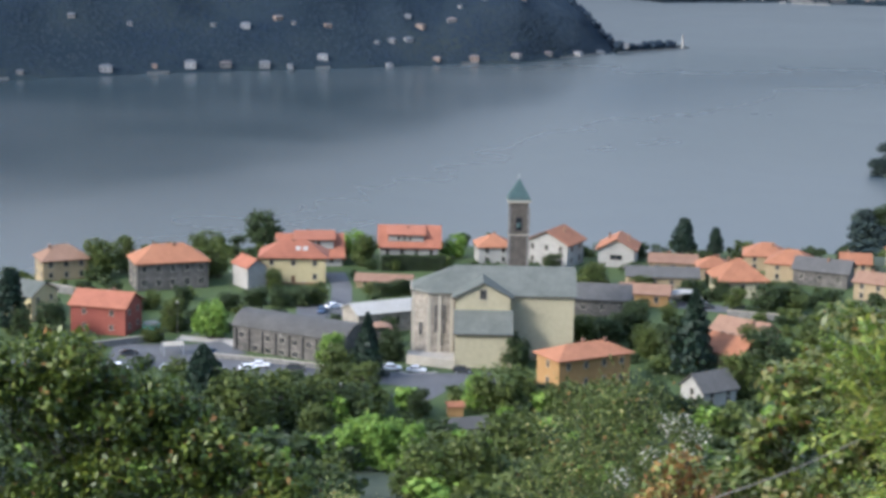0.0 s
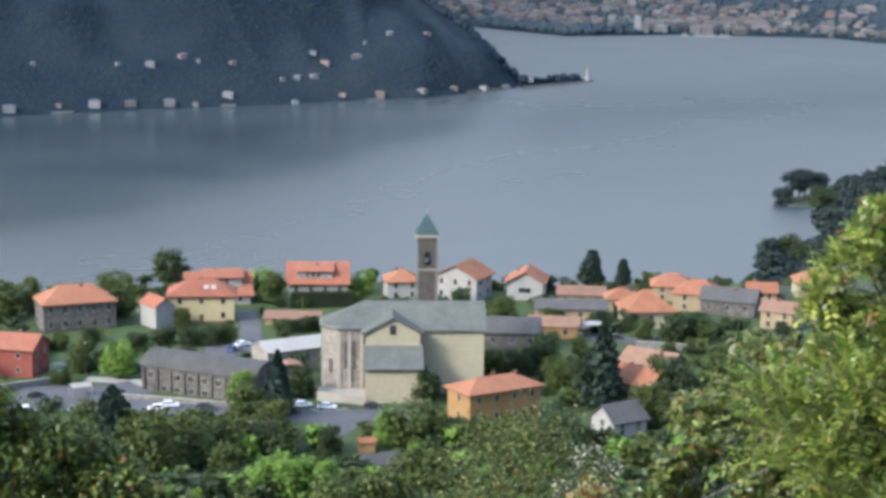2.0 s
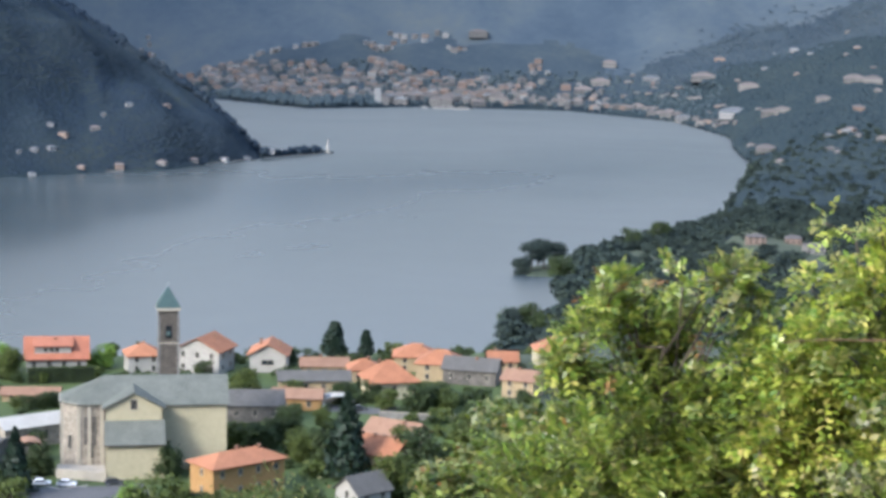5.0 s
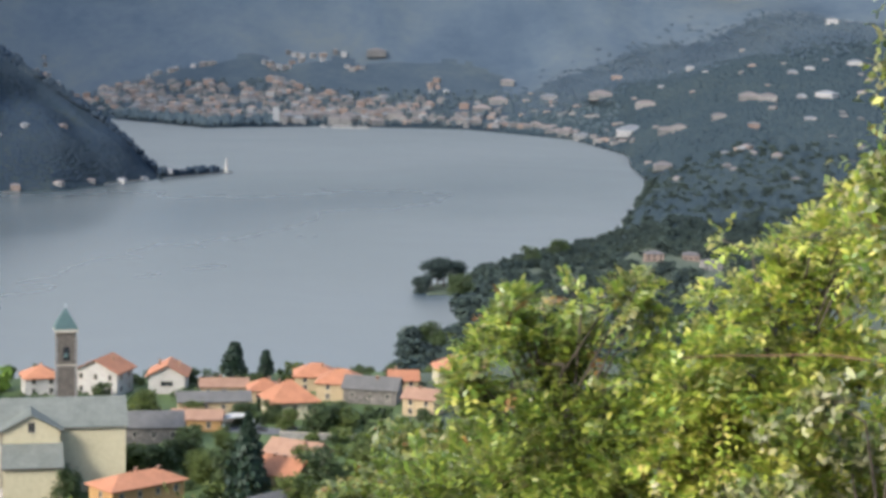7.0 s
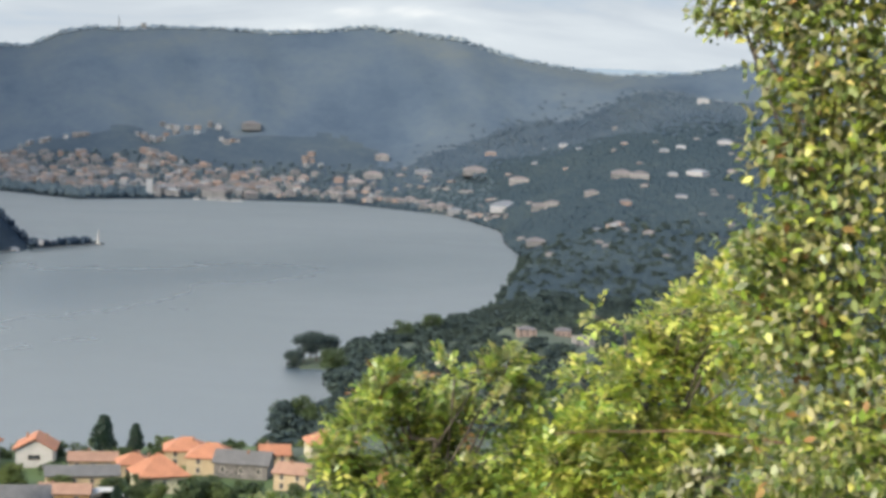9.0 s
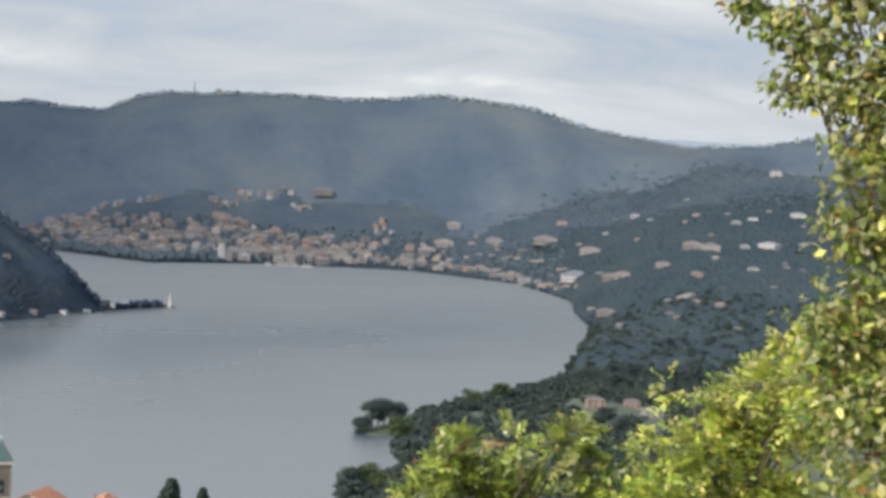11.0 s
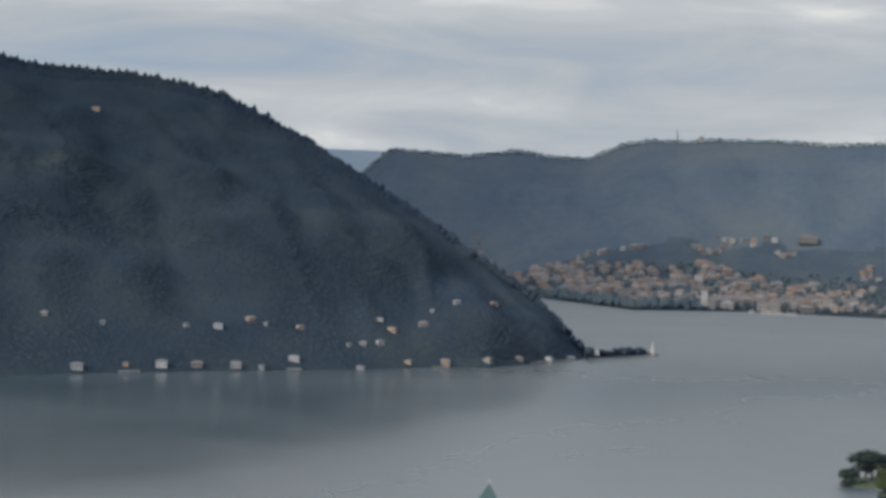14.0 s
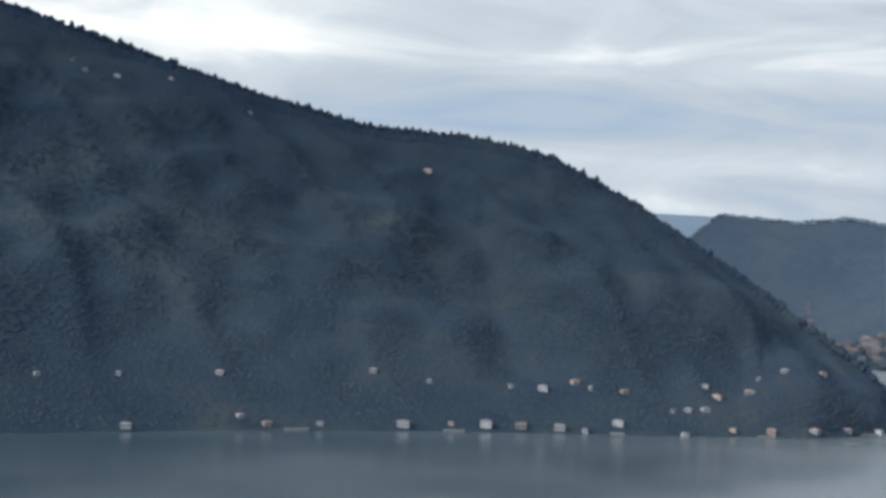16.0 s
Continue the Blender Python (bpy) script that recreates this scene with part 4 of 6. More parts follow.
for x in (-2.25, 2.25):
    for y in (-1.55, 1.55):
        part("post", box((x - 0.05, y - 0.05, 0, x + 0.05, y + 0.05, 2.55)), "metal", aw)
# a pale canopy over parked cars on the terrace lane
cp = thing("carport", Matrix.Translation(spot(-6.98, 521)) @ pose(0, 0, 0, 0, 0, 4), "pale domed canopy over a parking place", "carport")
bm = bmesh.new()
for i in range(8):
    a, c = math.pi * i / 8, math.pi * (i + 1) / 8
    slab(bm, [Vector((4.2 * math.cos(a), -2.6, 2.3 + 1.0 * math.sin(a))), Vector((4.2 * math.cos(a), 2.6, 2.3 + 1.0 * math.sin(a))), Vector((4.2 * math.cos(c), 2.6, 2.3 + 1.0 * math.sin(c))), Vector((4.2 * math.cos(c), -2.6, 2.3 + 1.0 * math.sin(c)))], 0.1)
bmesh.ops.recalc_face_normals(bm, faces=bm.faces)
part("canopy", bm, "roof_pale", cp)
for x in (-4.0, 4.0):
    for y in (-2.4, 2.4):
        part("post", box((x - 0.06, y - 0.06, -0.2, x + 0.06, y + 0.06, 2.4)), "metal", cp)
pool = thing("pool", Matrix.Translation(spot(8.35, 482)) @ pose(0, 0, 0.1), "round above-ground pool with a turquoise cover", "pool")
bm = bmesh.new()
bmesh.ops.create_cone(bm, cap_ends=True, segments=28, radius1=2.1, radius2=2.1, depth=1.2, matrix=Matrix.Translation((0, 0, 0.6)))
part("side", bm, "turquoise", pool)
bm = bmesh.new()
bmesh.ops.create_uvsphere(bm, u_segments=24, v_segments=8, radius=2.0, matrix=Matrix.Translation((0, 0, 1.2)) @ Matrix.Diagonal((1, 1, 0.28, 1)))
part("cover", bm, "roof_pale", pool)
for i, (a, r, h) in enumerate(((7.6, 470, 9), (4.65, 440, 8), (3.3, 500, 6), (2.9, 402, 7), (6.1, 520, 6), (4.0, 512, 5))):
    lp = thing("street_lamp", Matrix.Translation(spot(a, r)), "grey steel street lamp with a pale head", "street lamp", "street lamps")
    bm = bmesh.new()
    bmesh.ops.create_cone(bm, cap_ends=True, segments=8, radius1=0.07, radius2=0.045, depth=h, matrix=Matrix.Translation((0, 0, h / 2)))
    part("pole", bm, "slate_dark", lp)
    bm = bmesh.new()
    bmesh.ops.create_uvsphere(bm, u_segments=10, v_segments=6, radius=0.3, matrix=Matrix.Translation((0, 0, h + 0.15)) @ Matrix.Diagonal((1, 1, 0.6, 1)))
    part("lamp_head", bm, "roof_pale", lp)


# ---- plants ----
def leaf_mesh(name, centres, sizes, material, rng, up=0.5, out=None, slim=0.55):
    """Many single leaves, each a folded pointed blade of its own."""
    n = len(centres)
    ax = rng.normal(size=(n, 3))
    ax /= np.linalg.norm(ax, axis=1, keepdims=True)
    nm = rng.normal(size=(n, 3))
    nm[:, 2] += up * 2
    if out is not None:
        nm += out * 1.2
    nm /= np.linalg.norm(nm, axis=1, keepdims=True)
    ax -= nm * (ax * nm).sum(1, keepdims=True)
    ax /= np.linalg.norm(ax, axis=1, keepdims=True) + 1e-9
    sd = np.cross(nm, ax)
    s = sizes[:, None]
    v = np.empty((n, 4, 3))
    v[:, 0] = centres - ax * s * 0.5
    v[:, 1] = centres + sd * s * slim * 0.5 + nm * s * 0.12
    v[:, 2] = centres + ax * s * 0.5 - nm * s * 0.1
    v[:, 3] = centres - sd * s * slim * 0.5 + nm * s * 0.12
    f = np.arange(n * 4).reshape(n, 4)
    me = bpy.data.meshes.new(name)
    me.vertices.add(n * 4)
    me.vertices.foreach_set("co", v.reshape(-1))
    me.loops.add(n * 4)
    me.loops.foreach_set("vertex_index", f.reshape(-1))
    me.polygons.add(n)
    me.polygons.foreach_set("loop_start", np.arange(0, n * 4, 4))
    me.polygons.foreach_set("loop_total", np.full(n, 4))
    me.materials.append(M[material])
    me.update()
    me.validate()
    return me


def lobes_points(lobes, n, rng, shell=0.5):
    """Points in the outer shells of ellipsoid lobes (x, y, z, radius, height), with the way out of each."""
    w = np.array([l[3] ** 2 for l in lobes])
    pick = rng.choice(len(lobes), n, p=w / w.sum())
    L = np.array(lobes)[pick]
    d = rng.normal(size=(n, 3))
    d /= np.linalg.norm(d, axis=1, keepdims=True)
    rad = shell + (1.08 - shell) * rng.random(n) ** 0.6
    # lumps, so that outlines break up
    rad *= 0.86 + 0.2 * np.sin(d[:, 0] * 7 + L[:, 0] * 3) * np.cos(d[:, 1] * 6 + L[:, 1]) + 0.12 * np.sin(d[:, 2] * 11 + L[:, 2])
    p = L[:, :3] + d * rad[:, None] * L[:, [3, 3, 4]]
    return p, d


def trunk(bm, p, q, r0, r1, seg=7):
    p, q = Vector(p), Vector(q)
    m = Matrix.Translation((p + q) / 2) @ (q - p).to_track_quat("Z", "Y").to_matrix().to_4x4()
    bmesh.ops.create_cone(bm, cap_ends=True, segments=seg, radius1=r0, radius2=r1, depth=(q - p).length, matrix=m)


KINDS = {}


def tree_kind(kind, variant):
    """A unit tree: 1 m high, 1 m wide, trunk with limbs and a crown of leaf clumps."""
    key = kind, variant
    if key in KINDS:
        return KINDS[key]
    rng = np.random.default_rng(hash_of(kind) + variant * 17)
    bm = bmesh.new()
    if kind in ("conifer", "cypress", "pine"):
        trunk(bm, (0, 0, -0.05), (0, 0, 0.95), 0.03, 0.006)
        n = 2000
        h = rng.random(n) ** (0.8 if kind != "pine" else 0.7)
        tiers = 0.82 + 0.18 * np.sin(h * 60 + variant)
        if kind == "conifer":
            wd = 0.5 * (1 - h) ** 0.8 * tiers + 0.01
        elif kind == "cypress":
            wd = 0.5 * np.clip((1 - h) * 3.4, 0, 1) ** 0.6 * np.clip(h * 5 + 0.5, 0, 1)
        else:
            wd = 0.5 * np.clip(1.1 - h, 0, 1) ** 0.6 * tiers * np.clip(h * 4, 0.2, 1)
        a = rng.random(n) * 2 * np.pi
        wd *= (0.75 + 0.25 * rng.random(n)) * (0.9 + 0.14 * np.sin(3 * a + h * 9))
        c = np.stack([np.cos(a) * wd, np.sin(a) * wd, 0.03 + h * 0.97], 1)
        me = leaf_mesh("crown", c, rng.uniform(0.06, 0.12, n), "leaf_conifer", rng, 0.2, np.stack([np.cos(a), np.sin(a), 0 * a], 1), 0.75)
    else:
        trunk(bm, (0, 0, -0.05), (0.02, 0, 0.4), 0.035, 0.022)
        lobes = [(0, 0, 0.55, 0.36, 0.38), (0.05, 0.03, 0.3, 0.36, 0.24), (-0.1, -0.05, 0.18, 0.3, 0.17)]
        for i in range(9):
            a, e = rng.random() * 6.28, rng.uniform(0.16, 0.82)
            rr = rng.uniform(0.12, 0.34)
            lobes.append((math.cos(a) * rr, math.sin(a) * rr, e, rng.uniform(0.13, 0.22), rng.uniform(0.13, 0.2)))
            trunk(bm, (0.02, 0, 0.35), lobes[-1][:3], 0.016, 0.005, 5)
        n = 2200
        c, o = lobes_points(lobes, n, rng)
        me = leaf_mesh("crown", c, rng.uniform(0.045, 0.09, n), {"dark": "leaf_dark", "mid": "leaf_mid", "bright": "leaf_bright"}[kind], rng, 0.4, o, 0.7)
    KINDS[key] = (mesh_of(bm, "trunk"), me)
    return KINDS[key]


def hash_of(s):
    return sum(ord(c) * (i + 3) for i, c in enumerate(s))


TREE_LABEL = {"dark": "dark green broadleaf tree with a dense crown", "mid": "green broadleaf tree with an uneven crown", "bright": "bright light-green leafy tree", "conifer": "tall dark spruce with a pointed crown", "cypress": "slender dark cypress below the road", "pine": "dark green cedar with layered branches"}


def tree(az, r, h, w, kind, dz=0.0):
    rng = random.Random(int(az * 1000) + int(r))
    tk, cr = tree_kind(kind, rng.randrange(4))
    ob = thing("tree", Matrix.Translation(spot(az, r, dz)) @ pose(0, 0, 0, 0, 0, rng.uniform(0, 360)) @ Matrix.Diagonal((w, w, h, 1)), TREE_LABEL[kind], "tree", "village trees")
    part("trunk", tk, "bark", ob)
    part("crown", cr, "leaf_mid", ob)
    return ob


for row in [(5.17, 584, 12.8, 14.5, "dark"), (8.22, 562, 7, 8, "mid"), (6.7, 574, 8.4, 14.0, "mid"), (9.74, 544, 11.5, 14.0, "mid"), (9.18, 550, 11.0, 9, "mid"), (2.58, 568, 9.6, 10, "bright"), (2.33, 558, 9.5, 10, "mid"), (-0.35, 572, 8.2, 9, "bright"), (-0.02, 572, 5.5, 6.5, "bright"), (-6.87, 582, 11.6, 10.1, "pine"), (-7.78, 584, 8.9, 7.0, "pine"), (-6.18, 580, 4.2, 8, "dark"), (-3.11, 556, 5.4, 7.4, "dark"), (-4.35, 536, 5.2, 11.5, "mid"), (-5.73, 534, 4.6, 8.4, "mid"), (6.63, 472, 10.5, 11.3, "bright"), (7.76, 478, 8.7, 8, "mid")]:
    tree(*row)
for row in [(7.48, 500, 7.4, 5.6, "dark"), (11.19, 474, 10.1, 9, "dark"), (12.29, 480, 15.5, 11.5, "pine"), (6.14, 502, 5.2, 9.5, "dark"), (5.38, 508, 4.8, 9.5, "dark"), (4.6, 506, 5.8, 9.0, "dark"), (4.0, 506, 5.4, 9.0, "dark"), (3.59, 508, 5.5, 8, "mid"), (6.86, 402, 15.2, 7.4, "cypress"), (2.13, 434, 14.6, 9.8, "conifer"), (1.48, 450, 8.6, 8.5, "dark"), (3.11, 424, 11.3, 11, "mid"), (2.28, 414, 8.9, 12, "mid"), (-2.22, 446, 8.4, 9.4, "dark"), (-4.9, 472, 7.0, 9, "dark"), (-4.08, 474, 5.6, 9, "mid"), (-5.62, 482, 9.2, 10, "dark")]:
    tree(*row)
for row in [(-6.05, 464, 8.0, 12, "mid"), (-7.29, 446, 19.5, 13.6, "conifer"), (-6.63, 456, 9.9, 9, "dark"), (-3.11, 452, 4.0, 6, "mid"), (-1.85, 408, 12.4, 16.5, "mid"), (-1.11, 410, 8.6, 11.0, "bright"), (-3.04, 412, 6.5, 7.4, "dark"), (5.73, 382, 17.1, 18, "mid"), (4.58, 394, 12.1, 15.1, "mid"), (3.6, 402, 9.1, 14.0, "mid"), (2.52, 402, 7.8, 11.7, "dark"), (0.7, 402, 6.9, 6.3, "dark"), (3.67, 380, 10.0, 9.6, "mid"), (1.7, 352, 11.0, 12, "bright"), (0.9, 352, 10.5, 10, "bright"), (2.59, 352, 10.8, 11.6, "bright"), (0.41, 310, 11.9, 14.6, "mid"), (-0.92, 310, 12.6, 12.2, "mid")]:
    tree(*row)
for row in [(1.35, 520, 4.6, 7, "dark"), (1.75, 519, 4.2, 6.5, "dark"), (2.05, 521, 3.6, 6, "mid"), (1.0, 522, 4.4, 7, "dark"), (-2.15, 352, 12.4, 15.3, "mid"), (-5.0, 396, 13.6, 17.1, "mid"), (1.31, 450, 5.3, 5.8, "dark"), (11.98, 474, 8.4, 7.4, "dark"), (-9.37, 512, 9.5, 13.1, "dark"), (-10.01, 514, 8.0, 11.7, "mid"), (-10.57, 574, 6.7, 7.5, "dark"), (-11.34, 584, 6.1, 6.0, "dark"), (-5.62, 578, 5.1, 6.5, "dark"), (8.33, 468, 5.3, 6.5, "mid"), (-8.0, 526, 4.7, 6.0, "dark"), (-3.7, 400, 10, 12, "mid"), (-6.2, 400, 12, 12, "dark"), (-8.6, 430, 11, 12, "mid"), (-9.4, 450, 12, 13, "dark"), (-10.6, 470, 12, 13, "mid"), (6.8, 372, 10, 12, "dark"), (8.2, 395, 9, 11, "mid"), (9.6, 410, 9, 12, "dark"), (11.3, 415, 10, 12, "mid")]:
    tree(*row)
for row in [(-4.39, 538, 7.4, 9.5, "mid"), (-5.63, 486, 8.6, 8.3, "dark"), (-5.99, 460, 8.2, 6.9, "mid"), (-4.28, 474, 6.7, 11.7, "mid"), (-5.23, 476, 7.9, 8.2, "dark"), (-9.79, 518, 8.7, 13.6, "dark"), (-8.39, 516, 6.4, 7.9, "mid"), (-5.68, 540, 5.4, 6.8, "dark"), (6.44, 542, 10.3, 9.3, "mid"), (7.06, 540, 8.7, 6.8, "dark"), (7.69, 482, 7.8, 6.9, "mid"), (7.82, 530, 4.7, 6.6, "dark"), (3.21, 444, 8.8, 7.2, "bright"), (1.55, 474, 5.6, 6.2, "dark"), (8.33, 504, 5.9, 6.6, "mid"), (-7.08, 526, 6.2, 8.4, "dark"), (-8.99, 466, 8.3, 9.4, "mid"), (-6.61, 494, 7.3, 5.6, "mid"), (-7.97, 528, 6.2, 7.5, "dark"), (4.84, 526, 6.2, 6.0, "mid")]:
    tree(*row)
TAKEN += [(*spot(-1.65, 458).xy, 24), (*spot(4.18, 458).xy, 17), (*spot(1.72, 482).xy, 9)]
# clipped hedge behind the church
hg = thing("hedge", Matrix.Translation(spot(0.85, 552)) @ pose(0, 0, 0, 0, 0, 0.85 + 4), "long dark clipped hedge behind the church", "hedge")
g = np.random.default_rng(3)
c = np.stack([g.uniform(-9, 9, 5000), g.uniform(-1, 1, 5000), g.uniform(0, 4.2, 5000)], 1)
side = g.random(5000) < 0.75
c[:, 1] = np.where(side, np.sign(c[:, 1]), c[:, 1])
c[:, 2] = np.where(side, c[:, 2], 4.2)
c += g.normal(size=c.shape) * 0.12
part("leaves", leaf_mesh("leaves", c, g.uniform(0.25, 0.5, 5000), "leaf_dark", g), "leaf_dark", hg)
part("core", box((-8.8, -0.8, 0, 8.8, 0.8, 4.0)), "soil", hg)


# ---- woods on the far banks: many small crowns in one mesh each ----
def crown_shape(seed, level):
    bm = bmesh.new()
    bmesh.ops.create_icosphere(bm, subdivisions=level, radius=1.0)
    for v in bm.verts:
        q = v.co * 1.6 + Vector((seed, 2 * seed, 0))
        v.co *= 1 + 0.42 * noise.noise(q) + 0.22 * noise.noise(q * 2.7)
        v.co.z = v.co.z * (1.1 if v.co.z > 0 else 0.7)
    v = np.array([x.co[:] for x in bm.verts])
    bmesh.ops.triangulate(bm, faces=bm.faces)
    f = np.array([[x.index for x in q.verts] for q in bm.faces])
    bm.free()
    return v, f


def leafy_shape(seed, n=230):
    """A crown of separate leaf clumps, two triangles each."""
    g = np.random.default_rng(seed)
    lobes = [(0, 0, 0.1, 0.7, 0.75)] + [(g.uniform(-0.55, 0.55), g.uniform(-0.55, 0.55), g.uniform(-0.2, 0.6), g.uniform(0.3, 0.5), g.uniform(0.3, 0.45)) for k in range(7)]
    c, o = lobes_points(lobes, n, g, 0.6)
    me = leaf_mesh("clumps", c, g.uniform(0.2, 0.42, n), "leaf_dark", g, 0.4, o, 0.75)
    v = np.array([x.co[:] for x in me.vertices])
    bpy.data.meshes.remove(me)
    k = np.arange(n)[:, None] * 4
    return v, np.concatenate([k + np.array([[0, 1, 2]]), k + np.array([[0, 2, 3]])])


def woods(name, spots, shapes, material, label, category="woods", soft=True):
    """spots: rows of x, y, z, radius, height."""
    g = np.random.default_rng(11)
    S = np.array(spots)
    pick = g.integers(0, len(shapes), len(S))
    V, Fc, base = [], [], 0
    for k, (v, f) in enumerate(shapes):
        s = S[pick == k]
        n = len(s)
        if not n:
            continue
        a = g.random(n) * 6.28
        ca, sa = np.cos(a)[:, None], np.sin(a)[:, None]
        x = (v[None, :, 0] * ca - v[None, :, 1] * sa) * s[:, 3:4] + s[:, 0:1]
        y = (v[None, :, 0] * sa + v[None, :, 1] * ca) * s[:, 3:4] + s[:, 1:2]
        z = v[None, :, 2] * s[:, 4:5] + s[:, 2:3] + s[:, 4:5] * 0.45
        V.append(np.stack([x, y, z], -1).reshape(-1, 3))
        Fc.append((f[None] + (np.arange(n) * len(v))[:, None, None] + base).reshape(-1, 3))
        base += n * len(v)
    V, Fc = np.concatenate(V), np.concatenate(Fc)
    me = bpy.data.meshes.new(name)
    me.vertices.add(len(V))
    me.vertices.foreach_set("co", V.reshape(-1))
    me.loops.add(len(Fc) * 3)
    me.loops.foreach_set("vertex_index", Fc.reshape(-1))
    me.polygons.add(len(Fc))
    me.polygons.foreach_set("loop_start", np.arange(0, len(Fc) * 3, 3))
    me.polygons.foreach_set("loop_total", np.full(len(Fc), 3))
    if soft:
        me.polygons.foreach_set("use_smooth", [True] * len(Fc))
    me.materials.append(M[material])
    me.update()
    return tagged(new(name, me), label, category, kind="stuff")


def dome_shape(seed, seg=5):
    """The upper half of a far crown: a low uneven dome whose rim sinks among its neighbours."""
    g = random.Random(seed)
    v = [(g.uniform(-0.15, 0.15), g.uniform(-0.15, 0.15), 1.0)]
    for rad, z in ((0.6, 0.72), (1.15, -0.5)):
        for k in range(seg):
            a, q = 2 * math.pi * (k + g.uniform(-0.25, 0.25)) / seg, rad * g.uniform(0.85, 1.2)
            v.append((math.cos(a) * q, math.sin(a) * q, z * g.uniform(0.8, 1.15)))
    f = []
    for k in range(seg):
        j = (k + 1) % seg
        f += [(0, 1 + k, 1 + j), (1 + k, 1 + seg + k, 1 + seg + j), (1 + k, 1 + seg + j, 1 + j)]
    return np.array(v), np.array(f)


DOME = [dome_shape(i) for i in range(6)]
ROUND = [crown_shape(i + 5, 2) for i in range(4)]
SMALL = [crown_shape(i + 20, 1) for i in range(5)]
LEAFY = [leafy_shape(i) for i in range(5)]

rng = random.Random(21)
spots = []
for i in range(60000):
    a = rng.uniform(-4.9, 24)
    s = left_shore(a)
    R, Z = left_ridge(a)
    u = rng.random() ** 0.9
    r = s + 8 + u * (R - s + 6)
    q = spot(a, r)
    size = rng.uniform(2.1, 4.2)
    flat = rng.uniform(0.16, 0.32) if u < 0.93 else rng.uniform(0.8, 1.3)
    spots.append((q.x, q.y, q.z - 0.25 * size, size, size * flat))
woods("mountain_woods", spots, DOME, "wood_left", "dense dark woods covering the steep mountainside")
spots = []
for i in range(1500):
    a = -4.7 + 28.5 * i / 1500
    R, Z = left_ridge(a)
    if rng.random() < 0.8:
        q = spot(a, R - rng.uniform(0, 14))
        size = rng.uniform(2.2, 5.2)
        spots.append((q.x, q.y, q.z, size, size * rng.uniform(0.9, 1.9)))
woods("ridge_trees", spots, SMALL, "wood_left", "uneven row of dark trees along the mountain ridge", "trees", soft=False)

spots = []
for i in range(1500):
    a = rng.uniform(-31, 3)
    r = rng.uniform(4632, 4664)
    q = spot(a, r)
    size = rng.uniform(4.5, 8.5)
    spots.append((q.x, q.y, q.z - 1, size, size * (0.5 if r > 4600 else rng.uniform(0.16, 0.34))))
woods("distant_woods", spots, SMALL, "wood_far", "woods on the distant hills, coloured blue-green for haze")

near, mid, foot = [], [], []
for i in range(95000):
    a = rng.uniform(-31, -9.6)
    r = 700 * (2150 / 700) ** rng.random() if i < 25000 else math.sqrt(rng.uniform(1900**2, 4450**2))
    if r > hill_edge(a) + 90 + rng.gauss(0, 70) or any(abs(a - ha) < 0.5 and hr - 80 < r < hr + 12 for ha, hr in ((-18.73, 1769), (-19.77, 1814), (-20.35, 1753))):
        continue
    if a > -18.55 and near_shore(a) - 10 < r < far_shore(a) + 15:
        continue
    if a > -14.5 and r > far_shore(a):
        continue
    if a > -13.7 and 1470 < r:
        continue
    if r < 710 or (a > -10.6 and r > 1150):
        continue
    if 1.5 < (noise.noise((a * 0.9, r / 260, 0)) + 1) * (0.5 + rng.random()):
        continue
    q = spot(a, r)
    size = rng.uniform(3.6, 6.5)
    if r < 2150 and (a < -23 or (r < 1050 and a < -13.5) or rng.random() < 0.875 or (a > -11.6 and r > 1100)):
        continue
    (near if r < 2150 else foot if r > hill_edge(a) - 190 + rng.gauss(0, 60) else mid).append((q.x, q.y, q.z, size * (1.6 if r < 2150 else 1.0), size * (1.0 if r < 2150 else 0.4) * rng.uniform(0.9, 1.35)))
for i in range(190):  # tall trees lining the curved shore
    a = rng.uniform(-18.7, -13.8)
    q = spot(a, near_shore(a) - 4 - 130 * rng.random() ** 1.5)
    size = rng.uniform(4.5, 8.5)
    near.append((q.x, q.y, q.z, size, size * rng.uniform(0.9, 1.3)))
copse = []
for i in range(900):
    a, r = rng.uniform(-26, -18.4), rng.uniform(1650, 2900)
    if any(abs(a - ha) < 0.5 and hr - 120 < r < hr + 12 for ha, hr in ((-18.73, 1769), (-19.77, 1814), (-20.35, 1753))):
        continue
    q = spot(a, r)
    size = rng.uniform(3.5, 7.0)
    copse.append((q.x, q.y, q.z, size * 1.2, size * rng.uniform(0.7, 1.1)))
woods("bank_woods", copse, [leafy_shape(i + 40, 130) for i in range(4)], "wood_right", "dark clumps of trees on the bank behind the shore", soft=False)
woods("bank_woods", near, LEAFY, "wood_right", "dark green woods on the near lake shore", soft=False)
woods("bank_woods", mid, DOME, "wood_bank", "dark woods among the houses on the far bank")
woods("bank_woods", foot, DOME, "wood_foot", "woods where the bank climbs to the hills, haze tint in their colour")

